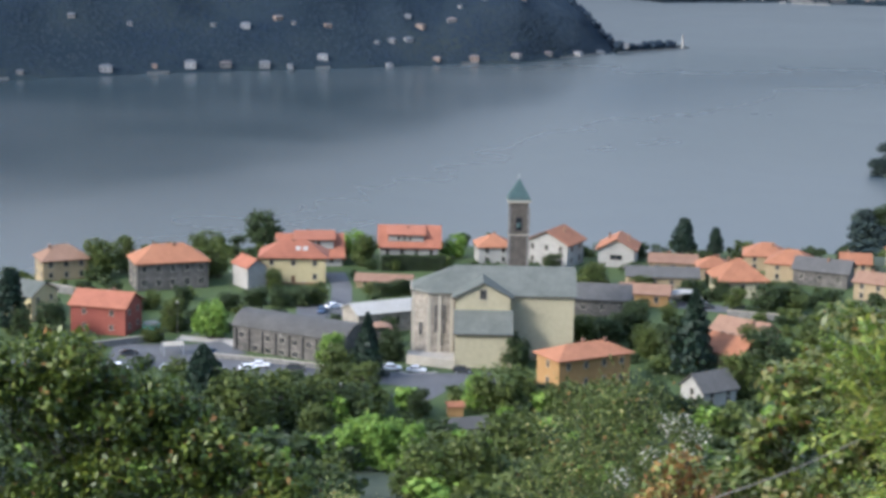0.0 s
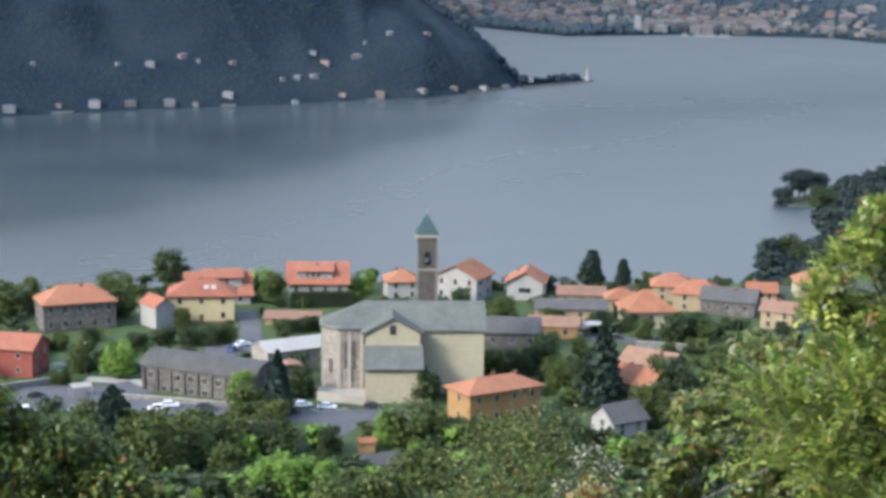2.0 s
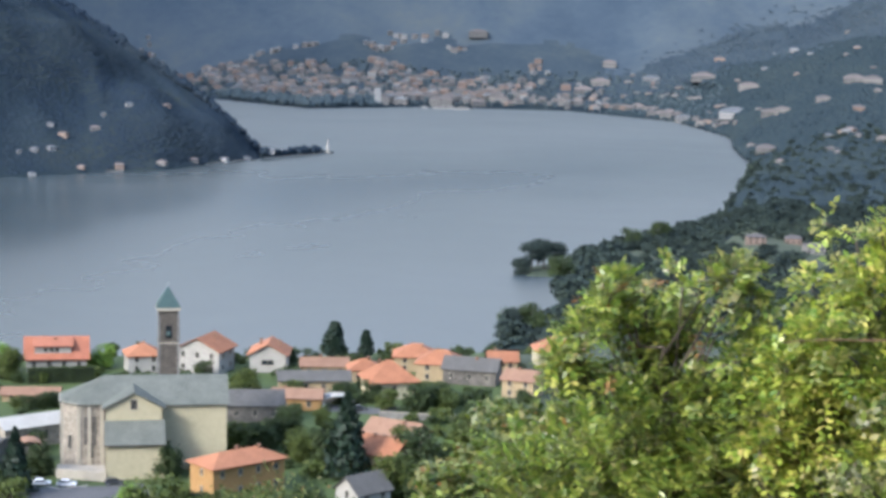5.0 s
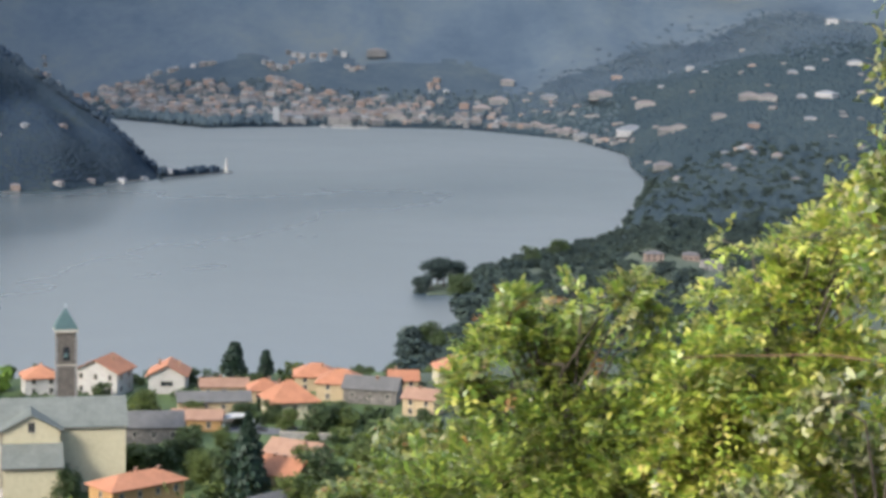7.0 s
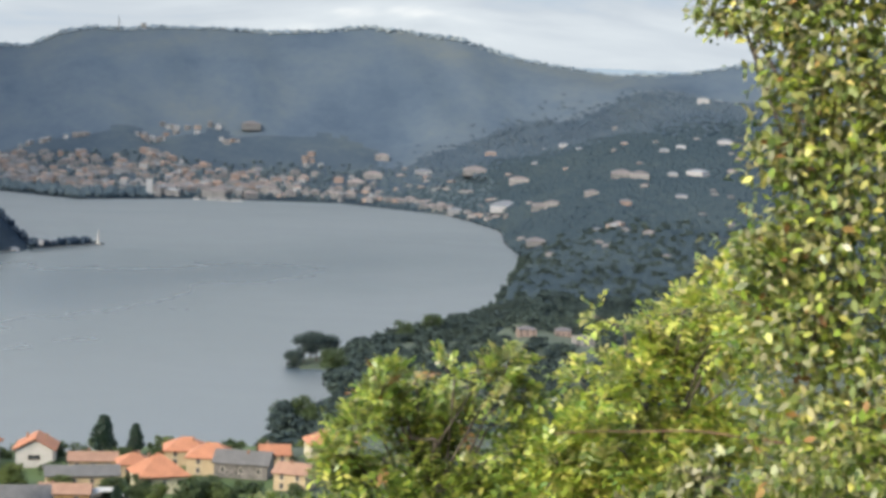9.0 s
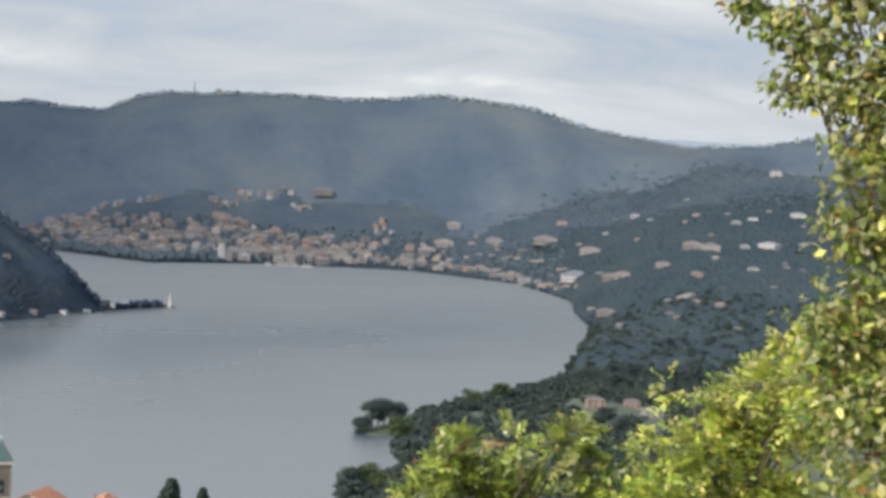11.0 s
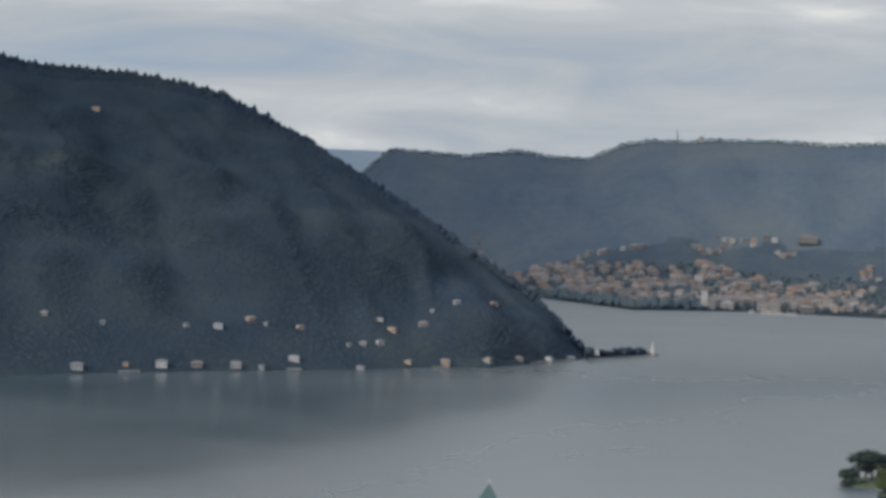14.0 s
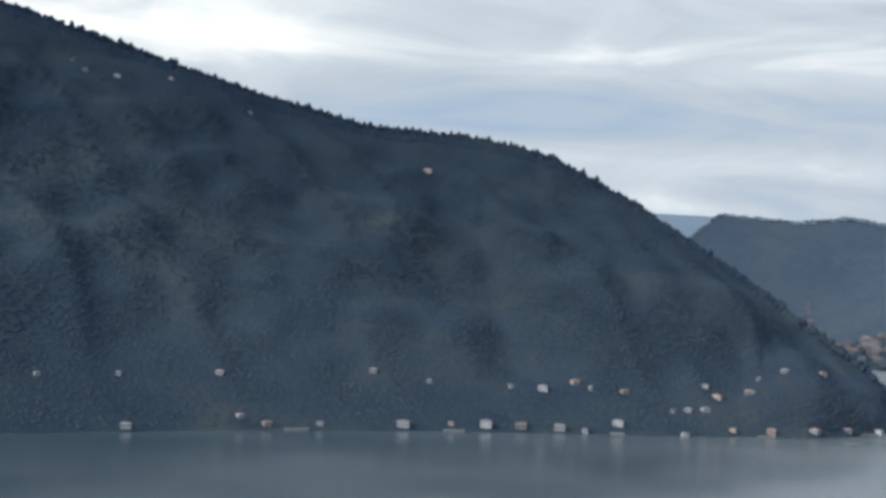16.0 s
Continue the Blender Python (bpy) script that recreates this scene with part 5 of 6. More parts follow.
# thickets on the slopes below the village, in its gardens and at the edge of the terrace
rng = random.Random(5)
thick = {"leaf_mid": [], "leaf_dark": [], "leaf_bright": []}
for i in range(1150):
    a = rng.uniform(-13, 14)
    if i < 470:
        r, h = rng.uniform(285, 412), rng.uniform(2.2, 5.0)
    elif i < 560:
        r, h = shelf_edge(a) + rng.uniform(2, 40), rng.uniform(1.5, 2.8)
    else:
        r, h = rng.uniform(408, 594), rng.uniform(1.2, 3.3)
    if 0.2 < a < 2.6 and r < 372:
        continue
    q = spot(a, r)
    if any((q.x - x) ** 2 + (q.y - y) ** 2 < (k + h * 0.6) ** 2 for x, y, k in TAKEN):
        continue
    kind = rng.choice(("leaf_mid", "leaf_mid", "leaf_dark", "leaf_dark", "leaf_dark", "leaf_bright") if i < 470 else ("leaf_mid", "leaf_dark", "leaf_dark"))
    thick[kind].append((q.x, q.y, q.z, h * rng.uniform(0.9, 1.3), h))
for kind, spots in thick.items():
    woods("thicket", spots, LEAFY, kind, "leafy garden shrubs and thickets among the houses", "shrubs", soft=False)

# tall lakeside trees and the flat-topped pines on the point
for a, r, h, w, k in ((-11.8, 1440, 16, 20, "dark"), (-12.15, 1450, 20, 24, "dark"), (-12.5, 1450, 26, 26, "dark"), (-12.9, 1440, 20, 26, "dark"), (-13.3, 1450, 20, 26, "dark"), (-12.1, 1390, 16, 24, "dark"), (-12.7, 1380, 16, 26, "dark"), (-15.3, 1900, 22, 24, "dark"), (-16.0, 1970, 24, 26, "dark")):
    tree(a, r, h, w, k)
for a, r, h, w in ((-12.15, 1802, 24, 20), (-12.45, 1818, 27, 26), (-12.8, 1826, 28, 24), (-13.15, 1838, 24, 24), (-12.62, 1842, 26, 22)):
    p = thing("tree", Matrix.Translation(spot(a, r, -0.5)), "flat-topped umbrella pine on the lake point", "tree", "lakeside pines")
    bm = bmesh.new()
    trunk(bm, (0, 0, 0), (0.6, 0, h * 0.72), 0.8, 0.4)
    trunk(bm, (0.5, 0, h * 0.55), (w * 0.25, 0, h * 0.8), 0.35, 0.2)
    part("trunk", bm, "bark", p)
    g = np.random.default_rng(int(r))
    c, o = lobes_points([(0, 0, h * 0.8, w * 0.4, h * 0.2), (w * 0.25, 1, h * 0.72, w * 0.28, h * 0.18), (-w * 0.22, -1, h * 0.76, w * 0.28, h * 0.18), (w * 0.1, -3, h * 0.55, w * 0.3, h * 0.2), (-w * 0.15, -2, h * 0.4, w * 0.25, h * 0.18)], 1500, g, 0.3)
    part("crown", leaf_mesh("crown", c, g.uniform(1.2, 2.4, 1500), "wood_right", g, 0.8, o, 0.7), "wood_right", p)


# ---- buildings round the lake ----
FAR = {}


def far_house(az, r, w, kind, h=None, d=None, group="lakeside houses", turn=None, dz=0.0):
    g = random.Random(int(az * 100) * 7 + int(r))
    w *= 0.6 if az > -4.5 else 0.85
    d = d or w * g.uniform(0.6, 0.9)
    h = h or min(max(3.8 if az > -4.5 else 4.5, w * g.uniform(0.34, 0.46)), 9)
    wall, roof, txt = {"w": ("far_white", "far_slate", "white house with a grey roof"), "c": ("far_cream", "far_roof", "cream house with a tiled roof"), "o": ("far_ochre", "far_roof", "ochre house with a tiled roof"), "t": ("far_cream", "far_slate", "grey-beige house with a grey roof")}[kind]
    turn = g.uniform(-35, 35) if turn is None else turn
    ob = thing("house", Matrix.Translation(spot(az, r, dz)) @ pose(0, 0, 0, 0, 0, az + turn), txt + " above the lake", "house", group)
    part("wall", walls(w, d, h), wall, ob)
    bms = hip_roof(w, d, h, min(w, d) * 0.2, 0.5)
    one = bmesh.new()
    for bm in bms:
        me = mesh_of(bm, "sheet")
        one.from_mesh(me)
        bpy.data.meshes.remove(me)
    part("roof", one, roof, ob)
    n = max(2, int(w / 4.5))
    for f in range(max(1, int(h / 3.2))):
        for i in range(n):
            x = -w / 2 + w * (i + 0.5) / n
            key = "pane"
            if key not in FAR:
                FAR[key] = mesh_of(box((-0.7, -0.06, -0.9, 0.7, 0.06, 0.9)), "window")
            part("window", FAR[key], "glass", ob).matrix_basis = pose(x, -d / 2, 1.9 + 3.1 * f)
    return ob


for row in [(19.81, 2350, 9, "w"), (17.57, 2394, 8, "w"), (14.78, 2438, 15, "t"), (17.31, 2282, 20, "t"), (14.14, 2350, 14, "c"), (13.38, 2344, 16, "o"), (9.55, 2398, 24, "w"), (10.47, 2516, 14, "t"), (8.87, 2520, 10, "w"), (7.21, 2432, 22, "w"), (6.55, 2544, 10, "w"), (6.22, 2444, 22, "c"), (5.67, 2552, 19, "w"), (5.13, 2456, 21, "w"), (4.76, 2588, 18, "o"), (4.41, 2462, 10, "w"), (4.32, 2576, 8, "w"), (3.51, 2496, 21, "w"), (3.37, 2586, 14, "o"), (1.97, 2562, 9, "w"), (1.56, 2574, 14, "w"), (1.09, 2582, 16, "w")]:
    far_house(*row, h=4.2 if row[2] == 20 else None, turn=0 if row[2] > 18 else None)
for row in [(1.62, 2504, 13, "w"), (1.13, 2650, 13, "w"), (0.77, 2628, 19, "o"), (0.28, 2542, 14, "o"), (-0.11, 2664, 20, "c"), (-0.34, 2714, 8, "w"), (-1.04, 2726, 15, "w"), (-0.77, 2560, 18, "o"), (-1.96, 2588, 19, "c"), (-2.08, 2742, 14, "o"), (-2.85, 2630, 16, "c"), (-3.69, 2666, 17, "w"), (19.24, 3306, 9, "w"), (18.89, 3260, 13, "c"), (18.0, 3278, 16, "w"), (16.5, 3348, 14, "c"), (14.29, 3336, 12, "w"), (9.22, 3266, 20, "o"), (-4.32, 2698, 15, "w"), (11.9, 2366, 12, "t"), (8.2, 2420, 10, "o")]:
    far_house(*row)
for row in [(-17.98, 3400, 60, "w"), (-18.88, 2876, 32, "c"), (-19.3, 2698, 14, "c"), (-15.63, 4000, 40, "w"), (-14.21, 3960, 44, "c"), (-13.74, 3860, 40, "c"), (-17.07, 3850, 52, "c"), (-18.33, 3660, 42, "c"), (-18.97, 3230, 34, "c"), (-21.2, 3336, 40, "c"), (-21.7, 3330, 36, "c"), (-20.39, 3202, 27, "c"), (-21.36, 3034, 20, "o"), (-22.9, 3126, 21, "w"), (-22.63, 3376, 19, "w"), (-22.81, 3798, 21, "w"), (-22.35, 3716, 21, "w"), (-23.36, 4306, 29, "w"), (-14.45, 4180, 33, "c"), (-17.5, 4080, 25, "o"), (-19.53, 4036, 20, "w"), (-18.75, 3888, 15, "w")]:
    far_house(*row, turn=0)
for row in [(-18.73, 1769, 19, "o"), (-19.77, 1814, 17, "o"), (-20.35, 1753, 20, "c"), (-23.32, 3396, 38, "w"), (-24.03, 3860, 32, "w"), (-19.29, 3218, 27, "c"), (-23.8, 4440, 17, "w")]:
    far_house(*row)
rng = random.Random(8)
for i in range(95):
    a = rng.uniform(-29, -13)
    r = rng.uniform(2500, 4250)
    if a > -18.8 and r < far_shore(a) + 30:
        r = far_shore(a) + rng.uniform(10, 420)
    if r > 3950 and rng.random() < 0.6:
        continue
    far_house(a, r, rng.uniform(9, 17), rng.choice("wccco"))

# the town on the far shore: the lakefront and hillside houses one by one, the rest as one dense quarter
for i in range(95):
    a = -17.3 + 14.3 * (i + rng.random()) / 95
    r = far_shore(a) + rng.uniform(14, 90)
    if (-3.4 > a > -8.1 and rng.random() < 0.88) or rng.random() < 0.15:
        continue
    big = -8.1 > a > -11.5
    far_house(a, r, rng.uniform(16, 34) if big else rng.uniform(11, 24), rng.choice("tccct" if big else "wccco"), h=rng.uniform(8, 14) if big else rng.uniform(6, 10), turn=rng.uniform(-14, 14), group="town houses")
# houses climbing the hill behind, in loose groups: heading, distance, spread in each, how many
for ha, hr, da, dr, n in ((-7.9, 4222, 0.6, 12, 9), (-8.8, 4256, 0.55, 16, 8), (-10.2, 4216, 0.35, 10, 4), (-5.2, 4236, 1.1, 9, 12), (-1.7, 4296, 0.6, 22, 7), (-12.4, 4150, 0.4, 30, 6), (-9.7, 4262, 0.5, 10, 3)):
    for i in range(n):
        far_house(ha + rng.gauss(0, 0.5) * da, hr + rng.gauss(0, 0.6) * dr, rng.uniform(10, 18), rng.choice("wwcco"), h=rng.uniform(6, 9), group="hillside houses")
far_house(-10.75, 4266, 46, "c", h=10, turn=0, group="hillside houses")
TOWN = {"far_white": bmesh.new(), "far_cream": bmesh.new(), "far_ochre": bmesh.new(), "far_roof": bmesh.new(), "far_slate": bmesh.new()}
for i in range(560):
    a = rng.triangular(-14.5, -1.0, -4.6)
    r = far_shore(a) + 75 + rng.random() ** 1.2 * table(a, (-16, 140), (-11, 290), (-8, 430), (-3, 420), (-1, 200))
    if r > 4235 or noise.noise((a * 2.3, r / 70, 6.0)) > 0.2:
        continue
    w, d, h = rng.uniform(8, 19), rng.uniform(8, 13), rng.uniform(5, 11)
    m4 = Matrix.Translation(spot(a, r)) @ pose(0, 0, 0, 0, 0, a + rng.uniform(-25, 25))
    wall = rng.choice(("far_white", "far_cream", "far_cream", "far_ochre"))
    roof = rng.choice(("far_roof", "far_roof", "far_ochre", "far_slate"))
    for key, z0, z1, sx, wide in ((wall, -3, h, 1.0, 1.0), (roof, h, h + 2.6, 0.35, 1.05)):
        b4 = TOWN[key]
        lo = [b4.verts.new(m4 @ Vector((x * w / 2 * wide, y * d / 2 * wide, z0))) for x, y in ((-1, -1), (1, -1), (1, 1), (-1, 1))]
        hi = [b4.verts.new(m4 @ Vector((x * w / 2 * sx, y * d / 2 * sx, z1))) for x, y in ((-1, -1), (1, -1), (1, 1), (-1, 1))]
        b4.faces.new(hi)
        for k in range(4):
            b4.faces.new((lo[k], lo[(k + 1) % 4], hi[(k + 1) % 4], hi[k]))
for key, bm in TOWN.items():
    me = mesh_of(bm, "town_blocks")
    me.materials.append(M[key])
    tagged(new("town_blocks", me), "dense quarter of pale town houses with tiled roofs", "town", kind="stuff")
spots = []
for i in range(1900):
    if i < 230:  # the tall trees of the lakefront park
        a, size = rng.uniform(-8.0, -3.6), rng.uniform(4.5, 8.5)
        q = spot(a, far_shore(a) + rng.uniform(8, 70))
    else:
        a, size = rng.uniform(-17.6, -2.0), rng.uniform(2.4, 5.2)
        r = far_shore(a) + rng.uniform(14, 520)
        if r > 4130:
            continue
        q = spot(a, r)
    spots.append((q.x, q.y, q.z, size, size * rng.uniform(0.9, 1.2)))
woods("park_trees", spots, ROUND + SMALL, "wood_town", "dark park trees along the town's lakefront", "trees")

def boat(az, off, w, turn):
    ob = thing("boat", Matrix.Translation(at(az, far_shore(az) - off, 0)) @ pose(0, 0, 0, 0, 0, az + turn), "white passenger boat moored off the town", "boat", "moored boats")
    k = w / 2
    hull = [(-k, -2.2), (k * 0.7, -2.2), (k, 0), (k * 0.7, 2.2), (-k, 2.2)]
    part("hull", prism([(x * 0.94, y * 0.8) for x, y in hull], -1, 2.0, hull), "plaster_white", ob)
    part("cabin", prism([(-k * 0.8, -1.7), (k * 0.45, -1.7), (k * 0.45, 1.7), (-k * 0.8, 1.7)], 2.0, 4.4), "far_white", ob)
    part("cabin_roof", prism([(-k * 0.85, -1.9), (k * 0.5, -1.9), (k * 0.5, 1.9), (-k * 0.85, 1.9)], 4.4, 4.7), "roof_pale", ob)


for row in ((-9.75, 26, 30, 4), (-10.05, 22, 22, -6), (-10.42, 30, 27, 8), (-9.3, 20, 14, 0)):
    boat(*row)
# landmarks of the far shore
mon = thing("monument", Matrix.Translation(spot(-7.97, 3652)), "pale tower-like monument on the lakefront", "monument")
part("base", box((-8, -6, -2, 8, 6, 3)), "far_cream", mon)
part("column", box((-5, -4, 3, 5, 4, 30)), "far_white", mon)
mast = thing("radio_mast", Matrix.Translation(at(-7.02, 4630, EYE + 4)), "thin steel radio mast on the hilltop", "mast")
bm = bmesh.new()
trunk(bm, (0, 0, -5), (0, 0, 34), 1.4, 0.5, 5)
part("pole", bm, "slate_dark", mast)
part("antenna", box((-2, -1, 17, 2, 1, 20), (-1.6, -1, 25, 1.6, 1, 27)), "slate_dark", mast)
cas = thing("ruined_tower", Matrix.Translation(at(-7.7, 4640, EYE + 14)), "small stone tower on the wooded hilltop", "tower")
part("keep", box((-5, -5, -5, 5, 5, 10)), "stone_grey", cas)

# the low point with its quay, small villa, trees and the white fountain
for a, r, w, k in ((-4.95, 2745, 16, "w"), (-5.35, 2768, 12, "t"), (-5.75, 2786, 9, "t")):
    far_house(a, r, w, k, h=5, turn=0)
q = thing("quay", Matrix.Translation((0, 0, 0)), "low pale stone quay round the point", "quay")
vs, fs = [], []
for i in range(24):
    a = -4.8 - 1.98 * i / 23
    s = left_shore(a) - 3
    for z in (-3, 1.9):
        for dr in (0, 2.5):
            vs.append(at(a, s + dr, z))
for i in range(23):
    k = i * 4
    fs += [(k, k + 4, k + 6, k + 2), (k + 2, k + 6, k + 7, k + 3)]
part("wall", solid("wall", vs, fs, "rock"), "rock", q)
spots = []
for i in range(46):
    a = rng.uniform(-6.35, -4.85)
    p = spot(a, left_shore(a) + rng.uniform(5, 24))
    size = rng.uniform(2.2, 4.8)
    spots.append((p.x, p.y, p.z, size, size * 1.2))
woods("point_trees", spots, ROUND, "wood_left", "dark trees on the low lake point", "trees")
fo = thing("fountain", Matrix.Translation(at(-6.6, 2812, 0)), "tall white fountain jet at the tip of the point", "fountain")
part("basin", prism([(5 * math.cos(i * 0.628), 5 * math.sin(i * 0.628)) for i in range(10)], -2, 2.4), "rock", fo)
bm = bmesh.new()
trunk(bm, (0, 0, 2.3), (0, 0, 13), 2.6, 1.4, 10)
trunk(bm, (0, 0, 12.8), (0.3, 0, 21), 1.5, 0.4, 10)
bmesh.ops.subdivide_edges(bm, edges=bm.edges, cuts=2)
for v in bm.verts:
    v.co += Vector((noise.noise(v.co * 0.7), noise.noise(v.co * 0.7 + Vector((9, 0, 0))), 0)) * 0.9
part("jet", bm, "plaster_white", fo)
# shore walls along the left bank and a pale spit on the right
for a0, a1, dr in ((12.9, 12.2, 0), (8.4, 7.8, 0), (3.7, 3.3, 0), (-0.4, -0.9, 0), (-3.2, -4.4, 0)):
    ob = thing("quay", Matrix.Translation((0, 0, 0)), "low pale stone embankment at the water's edge", "quay", "embankments")
    vs, fs = [], []
    for i in range(10):
        a = a0 + (a1 - a0) * i / 9
        s = left_shore(a) - 2 + dr
        vs += [at(a, s, -2), at(a, s, 2.6), at(a, s + 3, 2.6), at(a, s + 3, -2)]
    for i in range(9):
        k = 4 * i
        fs += [(k, k + 4, k + 5, k + 1), (k + 1, k + 5, k + 6, k + 2), (k + 2, k + 6, k + 7, k + 3)]
    part("wall", solid("wall", vs, fs, "rock"), "rock", ob)


# ---- plants in front of the camera ----
def spray_leaves(tips, ways, g, pairs, length, leaf, droop=0.25):
    """Pinnate sprays: leaflets in pairs along a drooping stalk. Returns centres and sizes of the leaflets with their axes."""
    C, S, A, Nn = [], [], [], []
    for t, w in zip(tips, ways):
        w = w / (np.linalg.norm(w) + 1e-9)
        side = np.cross(w, (0, 0, 1))
        side /= np.linalg.norm(side) + 1e-9
        upv = np.cross(side, w)
        ln = length * g.uniform(0.7, 1.3)
        roll = g.normal() * 0.5
        s2 = side * math.cos(roll) + upv * math.sin(roll)
        for k in range(pairs):
            f = (k + 0.6) / pairs
            p = t + w * ln * f - np.array((0, 0, 1.0)) * droop * ln * f * f
            for sg in (-1, 1):
                ax = s2 * sg * 0.85 + w * 0.5 + g.normal(size=3) * 0.12
                ax /= np.linalg.norm(ax)
                sz = leaf * g.uniform(0.75, 1.2) * (1 - 0.35 * abs(f - 0.45))
                C.append(p + ax * sz * 0.5), S.append(sz), A.append(ax)
                Nn.append(upv + g.normal(size=3) * 0.35)
    return np.array(C), np.array(S), np.array(A), np.array(Nn)


def blades(name, C, S, A, Nn, material, slim):
    n = len(C)
    Nn = Nn - A * (Nn * A).sum(1, keepdims=True)
    Nn /= np.linalg.norm(Nn, axis=1, keepdims=True) + 1e-9
    sd = np.cross(Nn, A)
    s = S[:, None]
    v = np.empty((n, 6, 3))
    v[:, 0] = C - A * s * 0.5
    v[:, 1] = C - A * s * 0.12 + sd * s * slim * 0.5 + Nn * s * 0.06
    v[:, 2] = C + A * s * 0.22 + sd * s * slim * 0.4 + Nn * s * 0.04
    v[:, 3] = C + A * s * 0.5 - Nn * s * 0.1
    v[:, 4] = C + A * s * 0.22 - sd * s * slim * 0.4 + Nn * s * 0.04
    v[:, 5] = C - A * s * 0.12 - sd * s * slim * 0.5 + Nn * s * 0.06
    me = bpy.data.meshes.new(name)
    me.vertices.add(n * 6)
    me.vertices.foreach_set("co", v.reshape(-1))
    me.loops.add(n * 6)
    me.loops.foreach_set("vertex_index", np.arange(n * 6))
    me.polygons.add(n)
    me.polygons.foreach_set("loop_start", np.arange(0, n * 6, 6))
    me.polygons.foreach_set("loop_total", np.full(n, 6))
    me.materials.append(M[material])
    me.update()
    return me


def ahead(az, el, r):
    return at(az, r, EYE + r * math.tan(radians(el)))


def bush(name, label, lobes, seed, mats, n, leaf, pairs=0, length=0.3, slim=0.5, shell=0.25, category="bush", stems=7):
    """A plant in front of the camera. lobes: heading, elevation and distance of each leafy mass, its radius and height."""
    g = np.random.default_rng(seed)
    L = [(*ahead(a, e, r), w, h) for a, e, r, w, h in lobes]
    mx, my = np.mean([l[0] for l in L]), np.mean([l[1] for l in L])
    az0, r0 = math.degrees(math.atan2(-mx, my)), math.hypot(mx, my)
    root = spot(az0, r0)
    ob = thing(name, Matrix.Translation(root), label, category)
    bm = bmesh.new()
    for i, l in enumerate(L[: max(stems, 1) * 3]):
        q = Vector(l[:3]) - root
        base = Vector((q.x * 0.25, q.y * 0.25, -0.2 if i < 2 and category == "tree" else q.z - 0.3 - 0.8 * math.hypot(q.x, q.y)))
        mid = base.lerp(q, 0.55) + Vector((g.normal() * 0.15, g.normal() * 0.15, 0.25))
        trunk(bm, base, mid, 0.013, 0.01, 6)
        trunk(bm, mid, q, 0.01, 0.005, 6)
        for k in range(6):
            d = Vector(g.normal(size=3)).normalized()
            trunk(bm, q, q + Vector((d.x * l[3], d.y * l[3], abs(d.z) * l[4])) * 0.9, 0.004, 0.002, 5)
    part("stem", bm, "bark", ob)
    rootv = np.array(root)
    per = [max(30, int(n * f)) for _, f in mats]
    for (mat, f), k in zip(mats, per):
        c, o = lobes_points(L, k, g, shell)
        o = o + np.array((0, 0, 0.35))
        if pairs:
            C, S, A, Nn = spray_leaves(c - rootv, o + g.normal(size=o.shape) * 0.4, g, pairs, length, leaf)
        else:
            C = c - rootv
            S = leaf * g.uniform(0.6, 1.25, k)
            A = o * 0.5 + g.normal(size=o.shape) * 0.7
            A[:, 2] -= 0.35
            A /= np.linalg.norm(A, axis=1, keepdims=True)
            Nn = g.normal(size=o.shape) * 0.6 + o + np.array((0, 0, 0.6))
        part("leaves", blades("leaves", C, S, A, Nn, mat, slim), mat, ob)
    return ob


def clumps(outline, a0, a1, depth, n, r, rad, seed, power=1.0):
    """Leafy tufts filling a plant below its outline (heading, elevation); more of them lower down."""
    g = random.Random(seed)
    rows = []
    for k in range(n):
        a = a0 + (a1 - a0) * (k + g.random()) / n
        w = g.uniform(*rad)
        e = table(a, *outline) - math.degrees(w / r) - depth * g.random() ** power
        rows.append((a, e, r + g.uniform(-0.7, 0.7) + 0.06 * (k % 3), w, w * g.uniform(0.75, 1.05)))
    g.shuffle(rows)
    return rows


# the broad tree below on the left, turning to autumn
OUT = ((13.54, -14.26), (12.35, -14.18), (11.66, -14.17), (10.4, -14.39), (9.45, -14.72), (8.89, -15.09), (8.09, -15.47), (7.2, -15.98), (6.22, -16.7), (5.4, -17.34), (4.58, -18.05))
bush("tree", "broad green tree with a few rusty autumn leaves", clumps([(a, e + 0.5) for a, e in OUT], 16, 4, 6.2, 130, 35, (0.32, 0.62), 3, 1.7), 31, [("leaf_left", 0.9), ("leaf_dark", 0.15), ("leaf_rust", 0.02)], 40000, 0.14, shell=0.6, category="tree", stems=12)

# small trees in the middle, over the lower slope
bush("tree", "leafy walnut-like tree with some rusty leaves", [(-4.2, -16.9, 75, 2.6, 2.2), (-5.6, -16.3, 76, 2.6, 2.2), (-3.2, -18.6, 74, 2.4, 2.2), (-5.0, -18.6, 74, 3.0, 2.4), (-6.6, -18.0, 75, 2.2, 2.2), (-6.2, -19.8, 74, 3, 2.5), (-2.2, -19.8, 74, 2.0, 1.9)], 32, [("leaf_fore", 0.25), ("leaf_mid", 0.8), ("leaf_rust", 0.035)], 15000, 0.16, shell=0.3, category="tree")
bush("bush", "rust-tinged shrub with dry autumn leaves", [(-7.09, -17.59, 21, 0.3, 0.26), (-6.54, -18.49, 21, 0.34, 0.3), (-7.69, -18.59, 21, 0.34, 0.3)], 33, [("leaf_fore", 0.4), ("leaf_rust", 0.6)], 1100, 0.09)
bush("bush", "yellowish shrub on the lower slope", [(3.2, -19.3, 60, 1.4, 1.1), (2.2, -19.6, 60, 1.2, 1.0), (4.4, -19.8, 60, 1.2, 1.0)], 34, [("leaf_fore", 0.9), ("leaf_rust", 0.06)], 3600, 0.13)
